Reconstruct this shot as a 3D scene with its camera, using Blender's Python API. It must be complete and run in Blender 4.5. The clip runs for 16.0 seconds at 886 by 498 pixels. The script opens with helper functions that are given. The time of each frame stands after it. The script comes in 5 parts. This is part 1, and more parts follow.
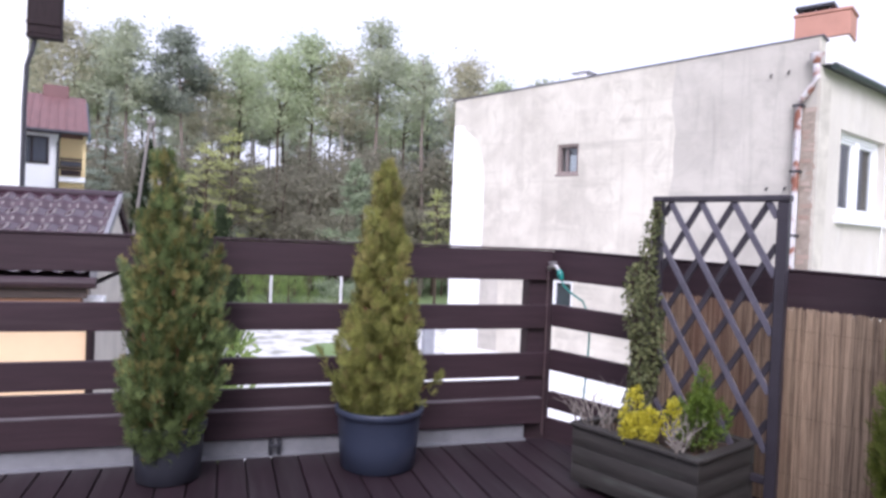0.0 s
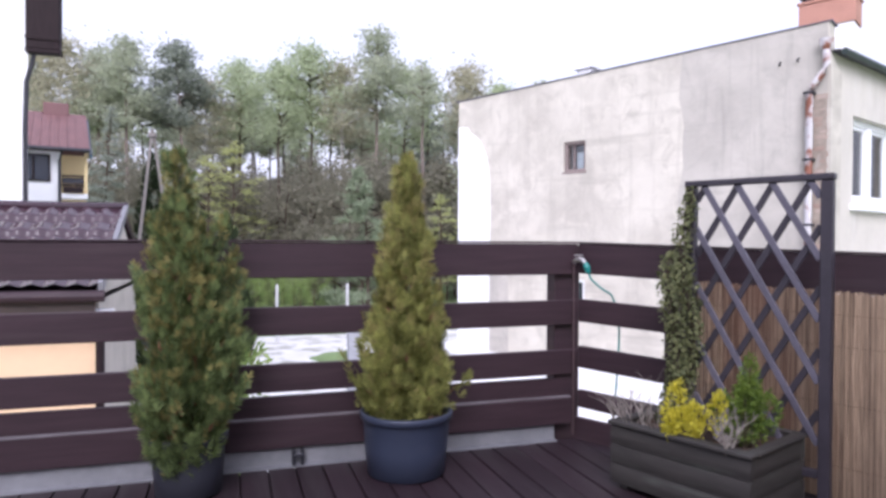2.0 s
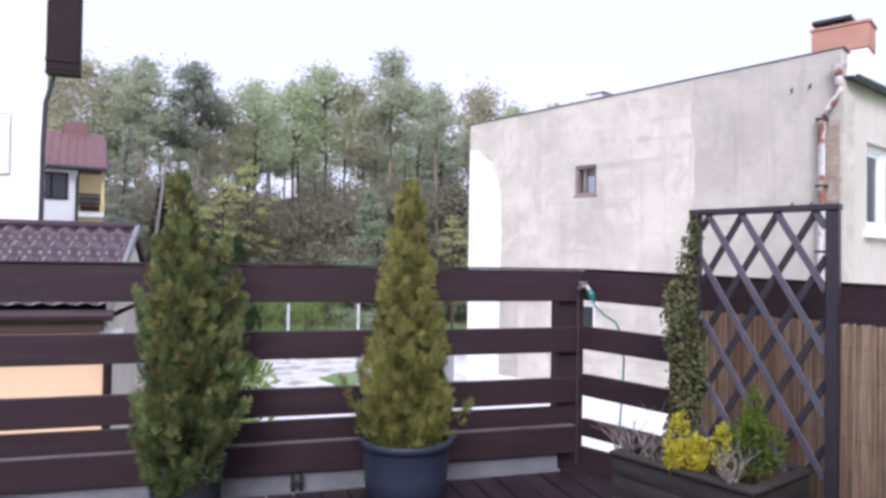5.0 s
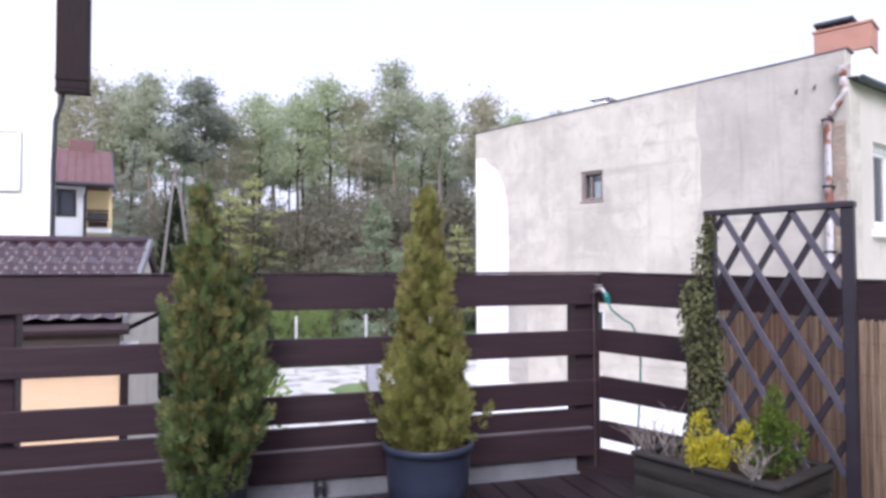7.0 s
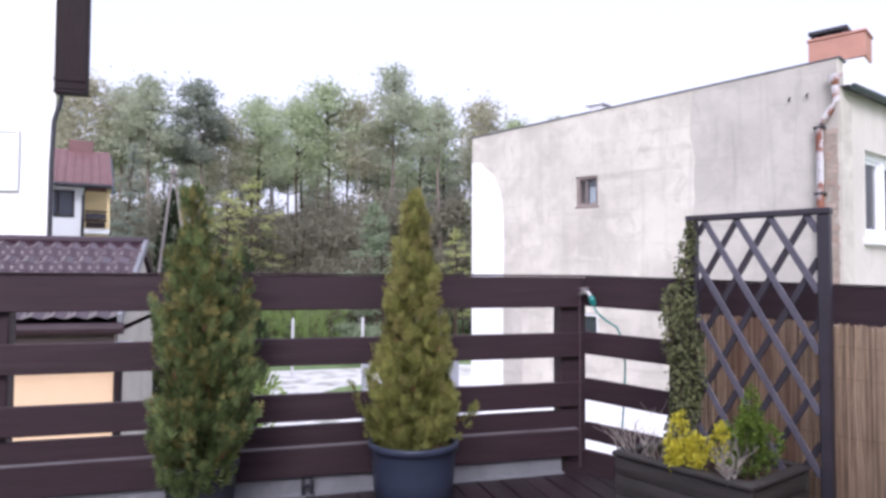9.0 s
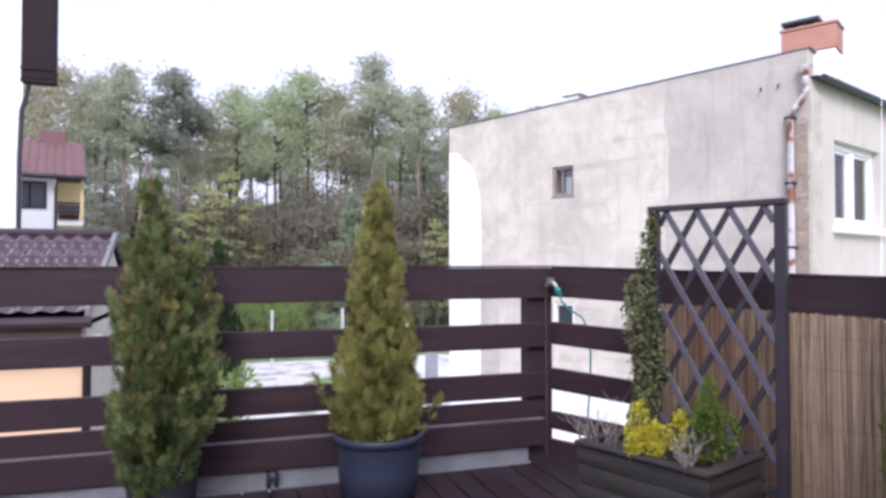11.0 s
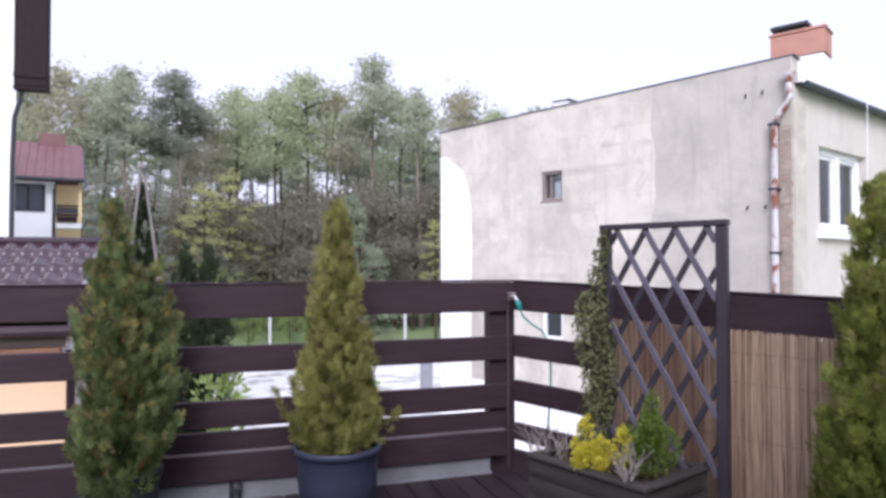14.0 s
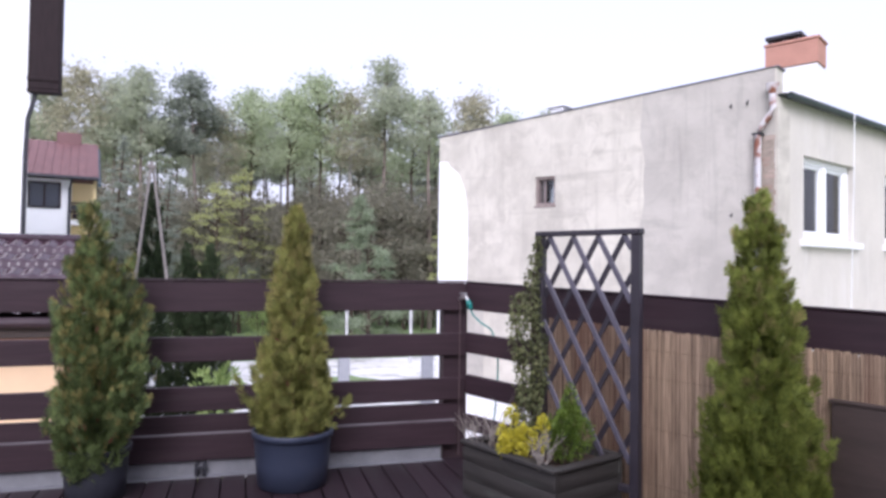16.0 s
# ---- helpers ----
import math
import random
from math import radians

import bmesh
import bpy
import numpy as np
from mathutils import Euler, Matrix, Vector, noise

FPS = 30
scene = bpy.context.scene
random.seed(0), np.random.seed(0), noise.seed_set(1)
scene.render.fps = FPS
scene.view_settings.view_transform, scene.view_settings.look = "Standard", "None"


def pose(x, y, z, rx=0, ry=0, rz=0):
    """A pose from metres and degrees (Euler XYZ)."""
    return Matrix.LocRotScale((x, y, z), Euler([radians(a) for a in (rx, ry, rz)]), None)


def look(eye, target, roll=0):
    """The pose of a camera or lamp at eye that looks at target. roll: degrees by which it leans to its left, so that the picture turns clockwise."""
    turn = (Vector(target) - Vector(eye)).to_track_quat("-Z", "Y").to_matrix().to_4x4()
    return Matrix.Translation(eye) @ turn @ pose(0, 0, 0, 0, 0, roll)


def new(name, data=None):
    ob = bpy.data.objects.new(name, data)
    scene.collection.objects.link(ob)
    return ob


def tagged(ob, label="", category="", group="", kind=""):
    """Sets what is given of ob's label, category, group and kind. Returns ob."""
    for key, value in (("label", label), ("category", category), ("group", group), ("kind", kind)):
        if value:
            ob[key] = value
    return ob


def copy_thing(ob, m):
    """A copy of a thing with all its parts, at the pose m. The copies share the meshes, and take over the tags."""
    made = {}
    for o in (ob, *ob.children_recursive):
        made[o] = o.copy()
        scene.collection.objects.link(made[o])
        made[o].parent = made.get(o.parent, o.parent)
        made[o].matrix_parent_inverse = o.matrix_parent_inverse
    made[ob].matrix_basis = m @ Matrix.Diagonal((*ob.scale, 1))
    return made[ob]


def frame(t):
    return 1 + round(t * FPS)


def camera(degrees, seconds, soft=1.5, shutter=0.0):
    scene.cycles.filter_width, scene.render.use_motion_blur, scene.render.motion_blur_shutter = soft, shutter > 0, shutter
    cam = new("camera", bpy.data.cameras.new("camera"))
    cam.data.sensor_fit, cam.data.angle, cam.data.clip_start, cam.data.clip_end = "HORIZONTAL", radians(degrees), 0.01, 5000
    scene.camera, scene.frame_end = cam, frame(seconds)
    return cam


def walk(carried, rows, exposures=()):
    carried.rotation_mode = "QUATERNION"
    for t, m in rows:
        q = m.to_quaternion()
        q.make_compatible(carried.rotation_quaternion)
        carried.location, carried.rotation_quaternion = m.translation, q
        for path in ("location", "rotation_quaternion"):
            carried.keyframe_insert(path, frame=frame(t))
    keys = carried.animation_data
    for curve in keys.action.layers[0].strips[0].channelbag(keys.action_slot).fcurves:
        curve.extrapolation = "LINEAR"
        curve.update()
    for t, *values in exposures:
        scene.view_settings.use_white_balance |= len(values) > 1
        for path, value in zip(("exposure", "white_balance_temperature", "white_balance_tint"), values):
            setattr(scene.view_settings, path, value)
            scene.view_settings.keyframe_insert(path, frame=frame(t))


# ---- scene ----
cam = camera(67.5, 16.0, soft=3.1)
PATH = [
    (0, (0.106, 0.291, 1.139), (0.731, 2.19, 1.096), 2.3),
    (0.5, (0.085, 0.27, 1.15), (0.704, 2.172, 1.153), 0.4),
    (1, (0.066, 0.299, 1.124), (0.694, 2.198, 1.123), -0.1),
    (1.5, (0.079, 0.373, 1.105), (0.708, 2.271, 1.133), 0.9),
    (2, (0.054, 0.447, 1.086), (0.671, 2.35, 1.06), 0.3),
    (2.5, (0.143, 0.574, 1.12), (0.735, 2.47, 1.351), 0.3),
    (3, (0.133, 0.546, 1.091), (0.72, 2.457, 1.161), 1.1),
    (5.5, (0.079, 0.432, 1.118), (0.651, 2.348, 1.153), 0.7),
    (6, (0.047, 0.438, 1.123), (0.621, 2.353, 1.18), 0.0),
    (6.5, (0.036, 0.437, 1.109), (0.609, 2.352, 1.187), 0.1),
    (7, (0.034, 0.416, 1.091), (0.599, 2.333, 1.156), -0.2),
    (7.5, (0.044, 0.396, 1.082), (0.605, 2.315, 1.136), 0.4),
    (8, (0.057, 0.388, 1.079), (0.62, 2.305, 1.156), 0.1),
    (8.5, (0.07, 0.386, 1.076), (0.637, 2.304, 1.129), 0.4),
    (9, (0.07, 0.345, 1.081), (0.639, 2.261, 1.158), 0.3),
    (11.5, (0.175, 0.311, 1.095), (0.804, 2.209, 1.138), 0.0),
    (12, (0.186, 0.271, 1.113), (0.815, 2.169, 1.157), 0.3),
    (12.5, (0.2, 0.251, 1.117), (0.818, 2.152, 1.152), 1.2),
    (13, (0.241, 0.323, 1.195), (0.864, 2.218, 1.336), -3.2),
    (13.5, (0.275, 0.256, 1.18), (0.901, 2.154, 1.256), -0.2),
    (14, (0.341, 0.176, 1.175), (0.954, 2.08, 1.22), -0.1),
    (14.5, (0.405, 0.088, 1.184), (0.996, 1.998, 1.247), 0.4),
    (15, (0.473, -0.001, 1.184), (1.053, 1.912, 1.245), 0.4),
    (15.5, (0.536, -0.105, 1.18), (1.109, 1.811, 1.228), 0.5),
    (16, (0.589, -0.21, 1.177), (1.158, 1.707, 1.227), 0.8),
]
walk(cam, [(t, look(eye, target, roll)) for t, eye, target, roll in PATH], [(0, 0.70, 5800, 20), (1.5, 0.68, 5800, 20), (3, 0.52, 5800, 20), (5.5, 0.53, 5800, 20), (6.5, 0.56, 5800, 20), (12.5, 0.58, 5800, 20), (13, 0.68, 5800, 20), (13.5, 0.50, 5800, 20), (14.2, 0.55, 5800, 20), (16, 0.55, 5800, 20)])

# ---- world and sun ----
world = bpy.data.worlds.new("sky")
scene.world = world
world.use_nodes = True
wn, wl = world.node_tree.nodes, world.node_tree.links
wn.clear()
sky = wn.new("ShaderNodeTexSky")
sky.sky_type = "NISHITA"
sky.sun_disc = False
sky.sun_elevation, sky.sun_rotation = radians(38), radians(201)
sky.air_density, sky.dust_density, sky.ozone_density = 1.0, 6.0, 1.0
hazy = wn.new("ShaderNodeHueSaturation")
hazy.inputs["Saturation"].default_value = 0.5
hazy.inputs["Value"].default_value = 1.0
bg = wn.new("ShaderNodeBackground")
bg.inputs["Strength"].default_value = 0.15
wout = wn.new("ShaderNodeOutputWorld")
wl.new(sky.outputs[0], hazy.inputs["Color"])
cloud = wn.new("ShaderNodeMix")
cloud.data_type = "RGBA"
cloud.inputs["Factor"].default_value = 0.6
cloud.inputs["B"].default_value = (6.1, 6.05, 6.6, 1)
wl.new(hazy.outputs[0], cloud.inputs["A"])
wl.new(cloud.outputs["Result"], bg.inputs["Color"])
wl.new(bg.outputs[0], wout.inputs[0])
sun = new("sun", bpy.data.lights.new("sun", "SUN"))
sun.data.energy, sun.data.angle, sun.data.color = 1.3, radians(30), (1.0, 0.97, 0.95)
sun.matrix_world = look((-3.5, -9, 7.5), (0, 0, 0))


# ---- materials ----
def mat(name, color, rough=0.6, metal=0.0, var=0.25, scale=6.0, stretch=(1, 1, 1), fine=60.0, bump=0.25, island=0.0, objrand=0.0,
        color2=None, spots=None, spot_scale=2.0, spot_lo=0.55, spot_hi=0.7, spec=0.5, trans=0.0, dist=0.004, streak=None, streak_scale=(6, 6, 0.5), streak_lo=0.52, streak_hi=0.75):
    m = bpy.data.materials.new(name)
    m.use_nodes = True
    n, l = m.node_tree.nodes, m.node_tree.links
    b = n["Principled BSDF"]
    b.inputs["Roughness"].default_value = rough
    b.inputs["Metallic"].default_value = metal
    b.inputs["Specular IOR Level"].default_value = spec
    co = n.new("ShaderNodeTexCoord")
    mp = n.new("ShaderNodeMapping")
    mp.inputs["Scale"].default_value = stretch
    l.new(co.outputs["Object"], mp.inputs["Vector"])
    big = n.new("ShaderNodeTexNoise")
    big.inputs["Scale"].default_value = scale
    big.inputs["Detail"].default_value = 5
    l.new(mp.outputs[0], big.inputs["Vector"])
    small = n.new("ShaderNodeTexNoise")
    small.inputs["Scale"].default_value = fine
    small.inputs["Detail"].default_value = 3
    l.new(mp.outputs[0], small.inputs["Vector"])
    add = n.new("ShaderNodeMath")
    add.operation = "MULTIPLY_ADD"
    l.new(small.outputs["Fac"], add.inputs[0])
    add.inputs[1].default_value = 0.4
    l.new(big.outputs["Fac"], add.inputs[2])
    last = add.outputs[0]
    if island or objrand:
        src = n.new("ShaderNodeNewGeometry").outputs["Random Per Island"] if island else n.new("ShaderNodeObjectInfo").outputs["Random"]
        mix = n.new("ShaderNodeMath")
        mix.operation = "MULTIPLY_ADD"
        l.new(src, mix.inputs[0])
        mix.inputs[1].default_value = island or objrand
        l.new(last, mix.inputs[2])
        last = mix.outputs[0]
    rng = n.new("ShaderNodeMapRange")
    rng.inputs["From Min"].default_value = 0.4
    rng.inputs["From Max"].default_value = 1.0 + (island or objrand)
    l.new(last, rng.inputs["Value"])
    mixc = n.new("ShaderNodeMix")
    mixc.data_type = "RGBA"
    c2 = color2 or tuple(min(1, c * (1 + var)) for c in color)
    c1 = color if color2 else tuple(c * (1 - var) for c in color)
    mixc.inputs["A"].default_value = (*c1, 1)
    mixc.inputs["B"].default_value = (*c2, 1)
    l.new(rng.outputs[0], mixc.inputs["Factor"])
    out = mixc.outputs["Result"]
    if spots:
        sp = n.new("ShaderNodeTexNoise")
        sp.inputs["Scale"].default_value = spot_scale
        sp.inputs["Detail"].default_value = 6
        l.new(mp.outputs[0], sp.inputs["Vector"])
        sr = n.new("ShaderNodeMapRange")
        sr.inputs["From Min"].default_value, sr.inputs["From Max"].default_value = spot_lo, spot_hi
        l.new(sp.outputs["Fac"], sr.inputs["Value"])
        ms = n.new("ShaderNodeMix")
        ms.data_type = "RGBA"
        l.new(sr.outputs[0], ms.inputs["Factor"])
        l.new(out, ms.inputs["A"])
        ms.inputs["B"].default_value = (*spots, 1)
        out = ms.outputs["Result"]
    if streak:
        sm = n.new("ShaderNodeMapping")
        sm.inputs["Scale"].default_value = streak_scale
        l.new(co.outputs["Object"], sm.inputs["Vector"])
        st = n.new("ShaderNodeTexNoise")
        st.inputs["Scale"].default_value = 1.0
        st.inputs["Detail"].default_value = 8
        st.inputs["Roughness"].default_value = 0.65
        l.new(sm.outputs[0], st.inputs["Vector"])
        sg = n.new("ShaderNodeMapRange")
        sg.inputs["From Min"].default_value, sg.inputs["From Max"].default_value = streak_lo, streak_hi
        l.new(st.outputs["Fac"], sg.inputs["Value"])
        mk = n.new("ShaderNodeMix")
        mk.data_type = "RGBA"
        l.new(sg.outputs[0], mk.inputs["Factor"])
        l.new(out, mk.inputs["A"])
        mk.inputs["B"].default_value = (*streak, 1)
        out = mk.outputs["Result"]
    l.new(out, b.inputs["Base Color"])
    if bump:
        bp = n.new("ShaderNodeBump")
        bp.inputs["Strength"].default_value = bump
        bp.inputs["Distance"].default_value = dist
        l.new(add.outputs[0], bp.inputs["Height"])
        l.new(bp.outputs[0], b.inputs["Normal"])
    if trans:
        tl = n.new("ShaderNodeBsdfTranslucent")
        l.new(out, tl.inputs["Color"])
        mx = n.new("ShaderNodeMixShader")
        mx.inputs[0].default_value = trans
        l.new(b.outputs[0], mx.inputs[1])
        l.new(tl.outputs[0], mx.inputs[2])
        l.new(mx.outputs[0], n["Material Output"].inputs["Surface"])
    return m


RAIL = mat("stained_wood", (0.036, 0.0185, 0.0245), 0.6, spec=0.4, var=0.3, scale=3, stretch=(1, 1, 12), fine=40, bump=0.3, spots=(0.060, 0.040, 0.045), spot_scale=1.3, spot_lo=0.58, spot_hi=0.85)
WORN = mat("worn_bare_wood", (0.17, 0.15, 0.16), 0.5, var=0.35, scale=3, stretch=(0.6, 4, 4), fine=30, bump=0.2, spots=(0.06, 0.045, 0.045), spot_scale=3, spot_lo=0.5, spot_hi=0.7)
DECK = mat("deck_wood", (0.028, 0.0165, 0.0215), 0.5, spec=0.3, var=0.35, scale=2.2, stretch=(14, 1, 1), fine=30, bump=0.35, objrand=0.5, spots=(0.042, 0.033, 0.036), spot_scale=1.6, spot_lo=0.5, spot_hi=0.8)
PLANTER = mat("weathered_planter_wood", (0.038, 0.033, 0.030), 0.7, var=0.4, scale=4, stretch=(1, 1, 9), fine=50, bump=0.5, spots=(0.075, 0.078, 0.066), spot_scale=3)
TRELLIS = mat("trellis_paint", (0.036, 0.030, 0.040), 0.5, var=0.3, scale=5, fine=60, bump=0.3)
# Lighter trellis paint: the light falling on front slats is in the colour.
LITSLAT = mat("lit_slat_paint", (0.105, 0.096, 0.125), 0.5, var=0.3, scale=5, fine=60, bump=0.3)
REED = mat("reed", (0.070, 0.036, 0.023), 0.7, color2=(0.70, 0.52, 0.36), scale=60, stretch=(1, 1, 0.10), fine=190, bump=0.2, island=0.9, spots=(0.19, 0.085, 0.055), spot_scale=3.4, spot_lo=0.45, spot_hi=0.66)
FLASH = mat("galvanised_flashing", (0.25, 0.25, 0.27), 0.5, metal=0.3, var=0.25, scale=3, fine=30, bump=0.1, spots=(0.2, 0.2, 0.22), spot_scale=4)
POTBLUE = mat("blue_grey_plastic", (0.034, 0.042, 0.072), 0.42, var=0.12, scale=3, fine=80, bump=0.05, spots=(0.075, 0.08, 0.11), spot_scale=5, spot_lo=0.55, spot_hi=0.9)
POTDARK = mat("charcoal_plastic", (0.030, 0.031, 0.042), 0.5, var=0.15, scale=3, fine=80, bump=0.05)
SOIL = mat("bark_mulch", (0.05, 0.03, 0.02), 0.9, var=0.5, scale=40, fine=160, bump=1.0, spots=(0.2, 0.09, 0.06), spot_scale=25)
BARK = mat("bark", (0.07, 0.05, 0.035), 0.9, var=0.4, scale=6, stretch=(1, 1, 0.2), fine=30, bump=0.8)
PINEBARK = mat("pine_bark", (0.20, 0.16, 0.14), 0.9, var=0.3, scale=2, stretch=(1, 1, 0.3), fine=12, bump=0.6)
BIRCHBARK = mat("birch_bark", (0.5, 0.48, 0.45), 0.8, var=0.2, scale=2, fine=8, bump=0.3, spots=(0.05, 0.05, 0.05), spot_scale=4, spot_lo=0.62)
THUJA_O = mat("thuja_olive", (0.045, 0.058, 0.016), 0.6, color2=(0.50, 0.50, 0.15), scale=10, fine=40, bump=0, island=0.35, trans=0.3, spec=0.3)
THUJA_T = mat("thuja_bronzed", (0.070, 0.062, 0.020), 0.65, color2=(0.46, 0.41, 0.15), scale=10, fine=40, bump=0, island=0.35, trans=0.3, spec=0.25)
THUJA_G = mat("thuja_green", (0.024, 0.042, 0.011), 0.6, color2=(0.38, 0.43, 0.09), scale=10, fine=40, bump=0, island=0.35, trans=0.3, spec=0.3)
THUJA_D = mat("thuja_dark", (0.014, 0.031, 0.015), 0.55, color2=(0.255, 0.325, 0.115), scale=10, fine=40, bump=0, island=0.35, trans=0.25, spec=0.35)
DARKCON = mat("dark_conifer_needles", (0.012, 0.024, 0.013), 0.8, color2=(0.06, 0.08, 0.036), scale=2, bump=0, island=0.8, trans=0.15, spec=0.15)
# Opaque pale pane: the glare on the window is put into its colour.
GLAREPANE = mat("glare_pane", (0.72, 0.73, 0.77), 0.7, var=0.04, scale=2, bump=0)
DEADLEAF = mat("dead_frond", (0.16, 0.08, 0.04), 0.8, color2=(0.30, 0.17, 0.10), scale=5, bump=0, island=0.6, spec=0.2)
YELLOWLEAF = mat("golden_leaf", (0.42, 0.38, 0.02), 0.5, color2=(0.92, 0.84, 0.12), scale=8, bump=0, island=0.8, trans=0.35, spec=0.3)
BOXLEAF = mat("box_leaf", (0.035, 0.085, 0.012), 0.45, color2=(0.27, 0.36, 0.06), scale=8, bump=0, island=0.8, trans=0.25, spec=0.4)
IVYLEAF = mat("ivy_leaf", (0.05, 0.065, 0.028), 0.6, color2=(0.24, 0.25, 0.11), scale=14, bump=0, island=0.7, trans=0.25, spec=0.3)
TWIG = mat("dry_twig", (0.16, 0.13, 0.11), 0.85, color2=(0.42, 0.38, 0.34), scale=10, fine=60, bump=0.3, island=0.4)
# Woodland leaves: albedo raised and greyed, so distance haze is in the colour.
SPRINGLEAF = mat("hazed_spring_leaf", (0.37, 0.43, 0.28), 0.65, color2=(0.69, 0.75, 0.52), scale=0.5, fine=3, bump=0, island=0.7, trans=0.6, spec=0.2)
OLIVELEAF = mat("hazed_olive_leaf", (0.38, 0.365, 0.27), 0.65, color2=(0.66, 0.635, 0.48), scale=0.5, fine=3, bump=0, island=0.7, trans=0.6, spec=0.2)
YELLOWGREEN = mat("hazed_yellow_green_leaf", (0.36, 0.39, 0.16), 0.65, color2=(0.66, 0.68, 0.34), scale=0.5, fine=3, bump=0, island=0.7, trans=0.6, spec=0.2)
PINELEAF = mat("hazed_pine_needles", (0.35, 0.385, 0.29), 0.65, color2=(0.64, 0.67, 0.51), scale=0.4, fine=3, bump=0, island=0.7, trans=0.6, spec=0.2)
SPRUCELEAF = mat("hazed_spruce_needles", (0.24, 0.265, 0.23), 0.65, color2=(0.48, 0.52, 0.43), scale=0.4, fine=3, bump=0, island=0.7, trans=0.6, spec=0.2)
BLUELEAF = mat("hazed_blue_pine_needles", (0.24, 0.29, 0.20), 0.65, color2=(0.46, 0.52, 0.36), scale=0.5, fine=3, bump=0, island=0.7, trans=0.6, spec=0.2)
SHRUBLEAF = mat("light_shrub_leaf", (0.14, 0.22, 0.06), 0.55, color2=(0.42, 0.52, 0.20), scale=3, fine=12, bump=0, island=0.7, trans=0.4, spec=0.3)
# Scrub at the wood's edge, its colour likewise lightened to stand for haze.
SCRUB = mat("hazed_scrub_leaf", (0.22, 0.21, 0.165), 0.65, color2=(0.42, 0.40, 0.31), scale=0.3, fine=3, bump=0, island=0.7, trans=0.6, spec=0.2)
GRASS = mat("grass", (0.12, 0.19, 0.075), 0.9, color2=(0.26, 0.35, 0.15), scale=0.4, fine=6, bump=0.6, spots=(0.20, 0.20, 0.09), spot_scale=0.15, spot_lo=0.55, spot_hi=0.75, dist=0.05)
CONCRETE = mat("pale_concrete", (0.76, 0.75, 0.74), 0.85, var=0.12, scale=0.6, fine=10, bump=0.3, spots=(0.36, 0.36, 0.31), spot_scale=1.3, spot_lo=0.50, spot_hi=0.68, dist=0.02)


def plaster_mat(name, pale, dark, stain, seed, streaky=0.5, cracks=0.5):
    """Old trowelled plaster: blotchy patches, faint level pour lines, run marks and hairline cracks."""
    m = bpy.data.materials.new(name)
    m.use_nodes = True
    n, l = m.node_tree.nodes, m.node_tree.links
    b = n["Principled BSDF"]
    b.inputs["Roughness"].default_value = 0.92
    b.inputs["Specular IOR Level"].default_value = 0.25
    co = n.new("ShaderNodeTexCoord")

    def noise_at(scale, stretch, detail=5, rough=0.55, warp=0.0):
        mp = n.new("ShaderNodeMapping")
        mp.inputs["Scale"].default_value = stretch
        mp.inputs["Location"].default_value = (seed, seed * 0.7, seed * 1.3)
        l.new(co.outputs["Object"], mp.inputs["Vector"])
        t = n.new("ShaderNodeTexNoise")
        t.inputs["Scale"].default_value, t.inputs["Detail"].default_value = scale, detail
        t.inputs["Roughness"].default_value, t.inputs["Distortion"].default_value = rough, warp
        l.new(mp.outputs[0], t.inputs["Vector"])
        return t.outputs["Fac"]

    def span(value, lo, hi, top=1.0):
        r = n.new("ShaderNodeMapRange")
        r.inputs["From Min"].default_value, r.inputs["From Max"].default_value = lo, hi
        r.inputs["To Max"].default_value = top
        l.new(value, r.inputs["Value"])
        return r.outputs[0]

    def over(base, colour, fac):
        x = n.new("ShaderNodeMix")
        x.data_type = "RGBA"
        l.new(fac, x.inputs["Factor"])
        if isinstance(base, tuple):
            x.inputs["A"].default_value = (*base, 1)
        else:
            l.new(base, x.inputs["A"])
        x.inputs["B"].default_value = (*colour, 1)
        return x.outputs["Result"]

    rough_mix = noise_at(1.1, (1, 1, 0.8), 7, 0.6, 0.4)
    c = over(pale, dark, span(rough_mix, 0.36, 0.70))
    patch = noise_at(1.9, (1, 1, 1.3), 3, 0.45, 1.2)
    c = over(c, tuple(min(0.9, v * 1.22) for v in pale), span(patch, 0.48, 0.70, 0.3))
    c = over(c, dark, span(noise_at(3.6, (1, 1, 0.8), 6, 0.65, 0.6), 0.52, 0.72, 0.85))
    c = over(c, stain, span(noise_at(1.0, (0.35, 0.35, 3.4), 5, 0.6, 0.3), 0.56, 0.70, 0.45))
    c = over(c, stain, span(noise_at(1.0, (5.5, 5.5, 0.45), 8, 0.65), 0.55, 0.78, streaky))
    mp = n.new("ShaderNodeMapping")
    mp.inputs["Scale"].default_value = (0.8, 0.8, 0.65)
    l.new(co.outputs["Object"], mp.inputs["Vector"])
    wob = n.new("ShaderNodeTexNoise")
    wob.inputs["Scale"].default_value, wob.inputs["Detail"].default_value = 2.5, 6
    l.new(mp.outputs[0], wob.inputs["Vector"])
    push = n.new("ShaderNodeVectorMath")
    push.operation = "MULTIPLY_ADD"
    l.new(wob.outputs["Color"], push.inputs[0])
    push.inputs[1].default_value = (0.5, 0.5, 0.5)
    l.new(mp.outputs[0], push.inputs[2])
    vo = n.new("ShaderNodeTexVoronoi")
    vo.feature = "DISTANCE_TO_EDGE"
    vo.inputs["Scale"].default_value = 1.0
    l.new(push.outputs[0], vo.inputs["Vector"])
    c = over(c, stain, span(vo.outputs["Distance"], 0.016, 0.004, cracks))
    l.new(c, b.inputs["Base Color"])
    bp = n.new("ShaderNodeBump")
    bp.inputs["Strength"].default_value, bp.inputs["Distance"].default_value = 0.5, 0.012
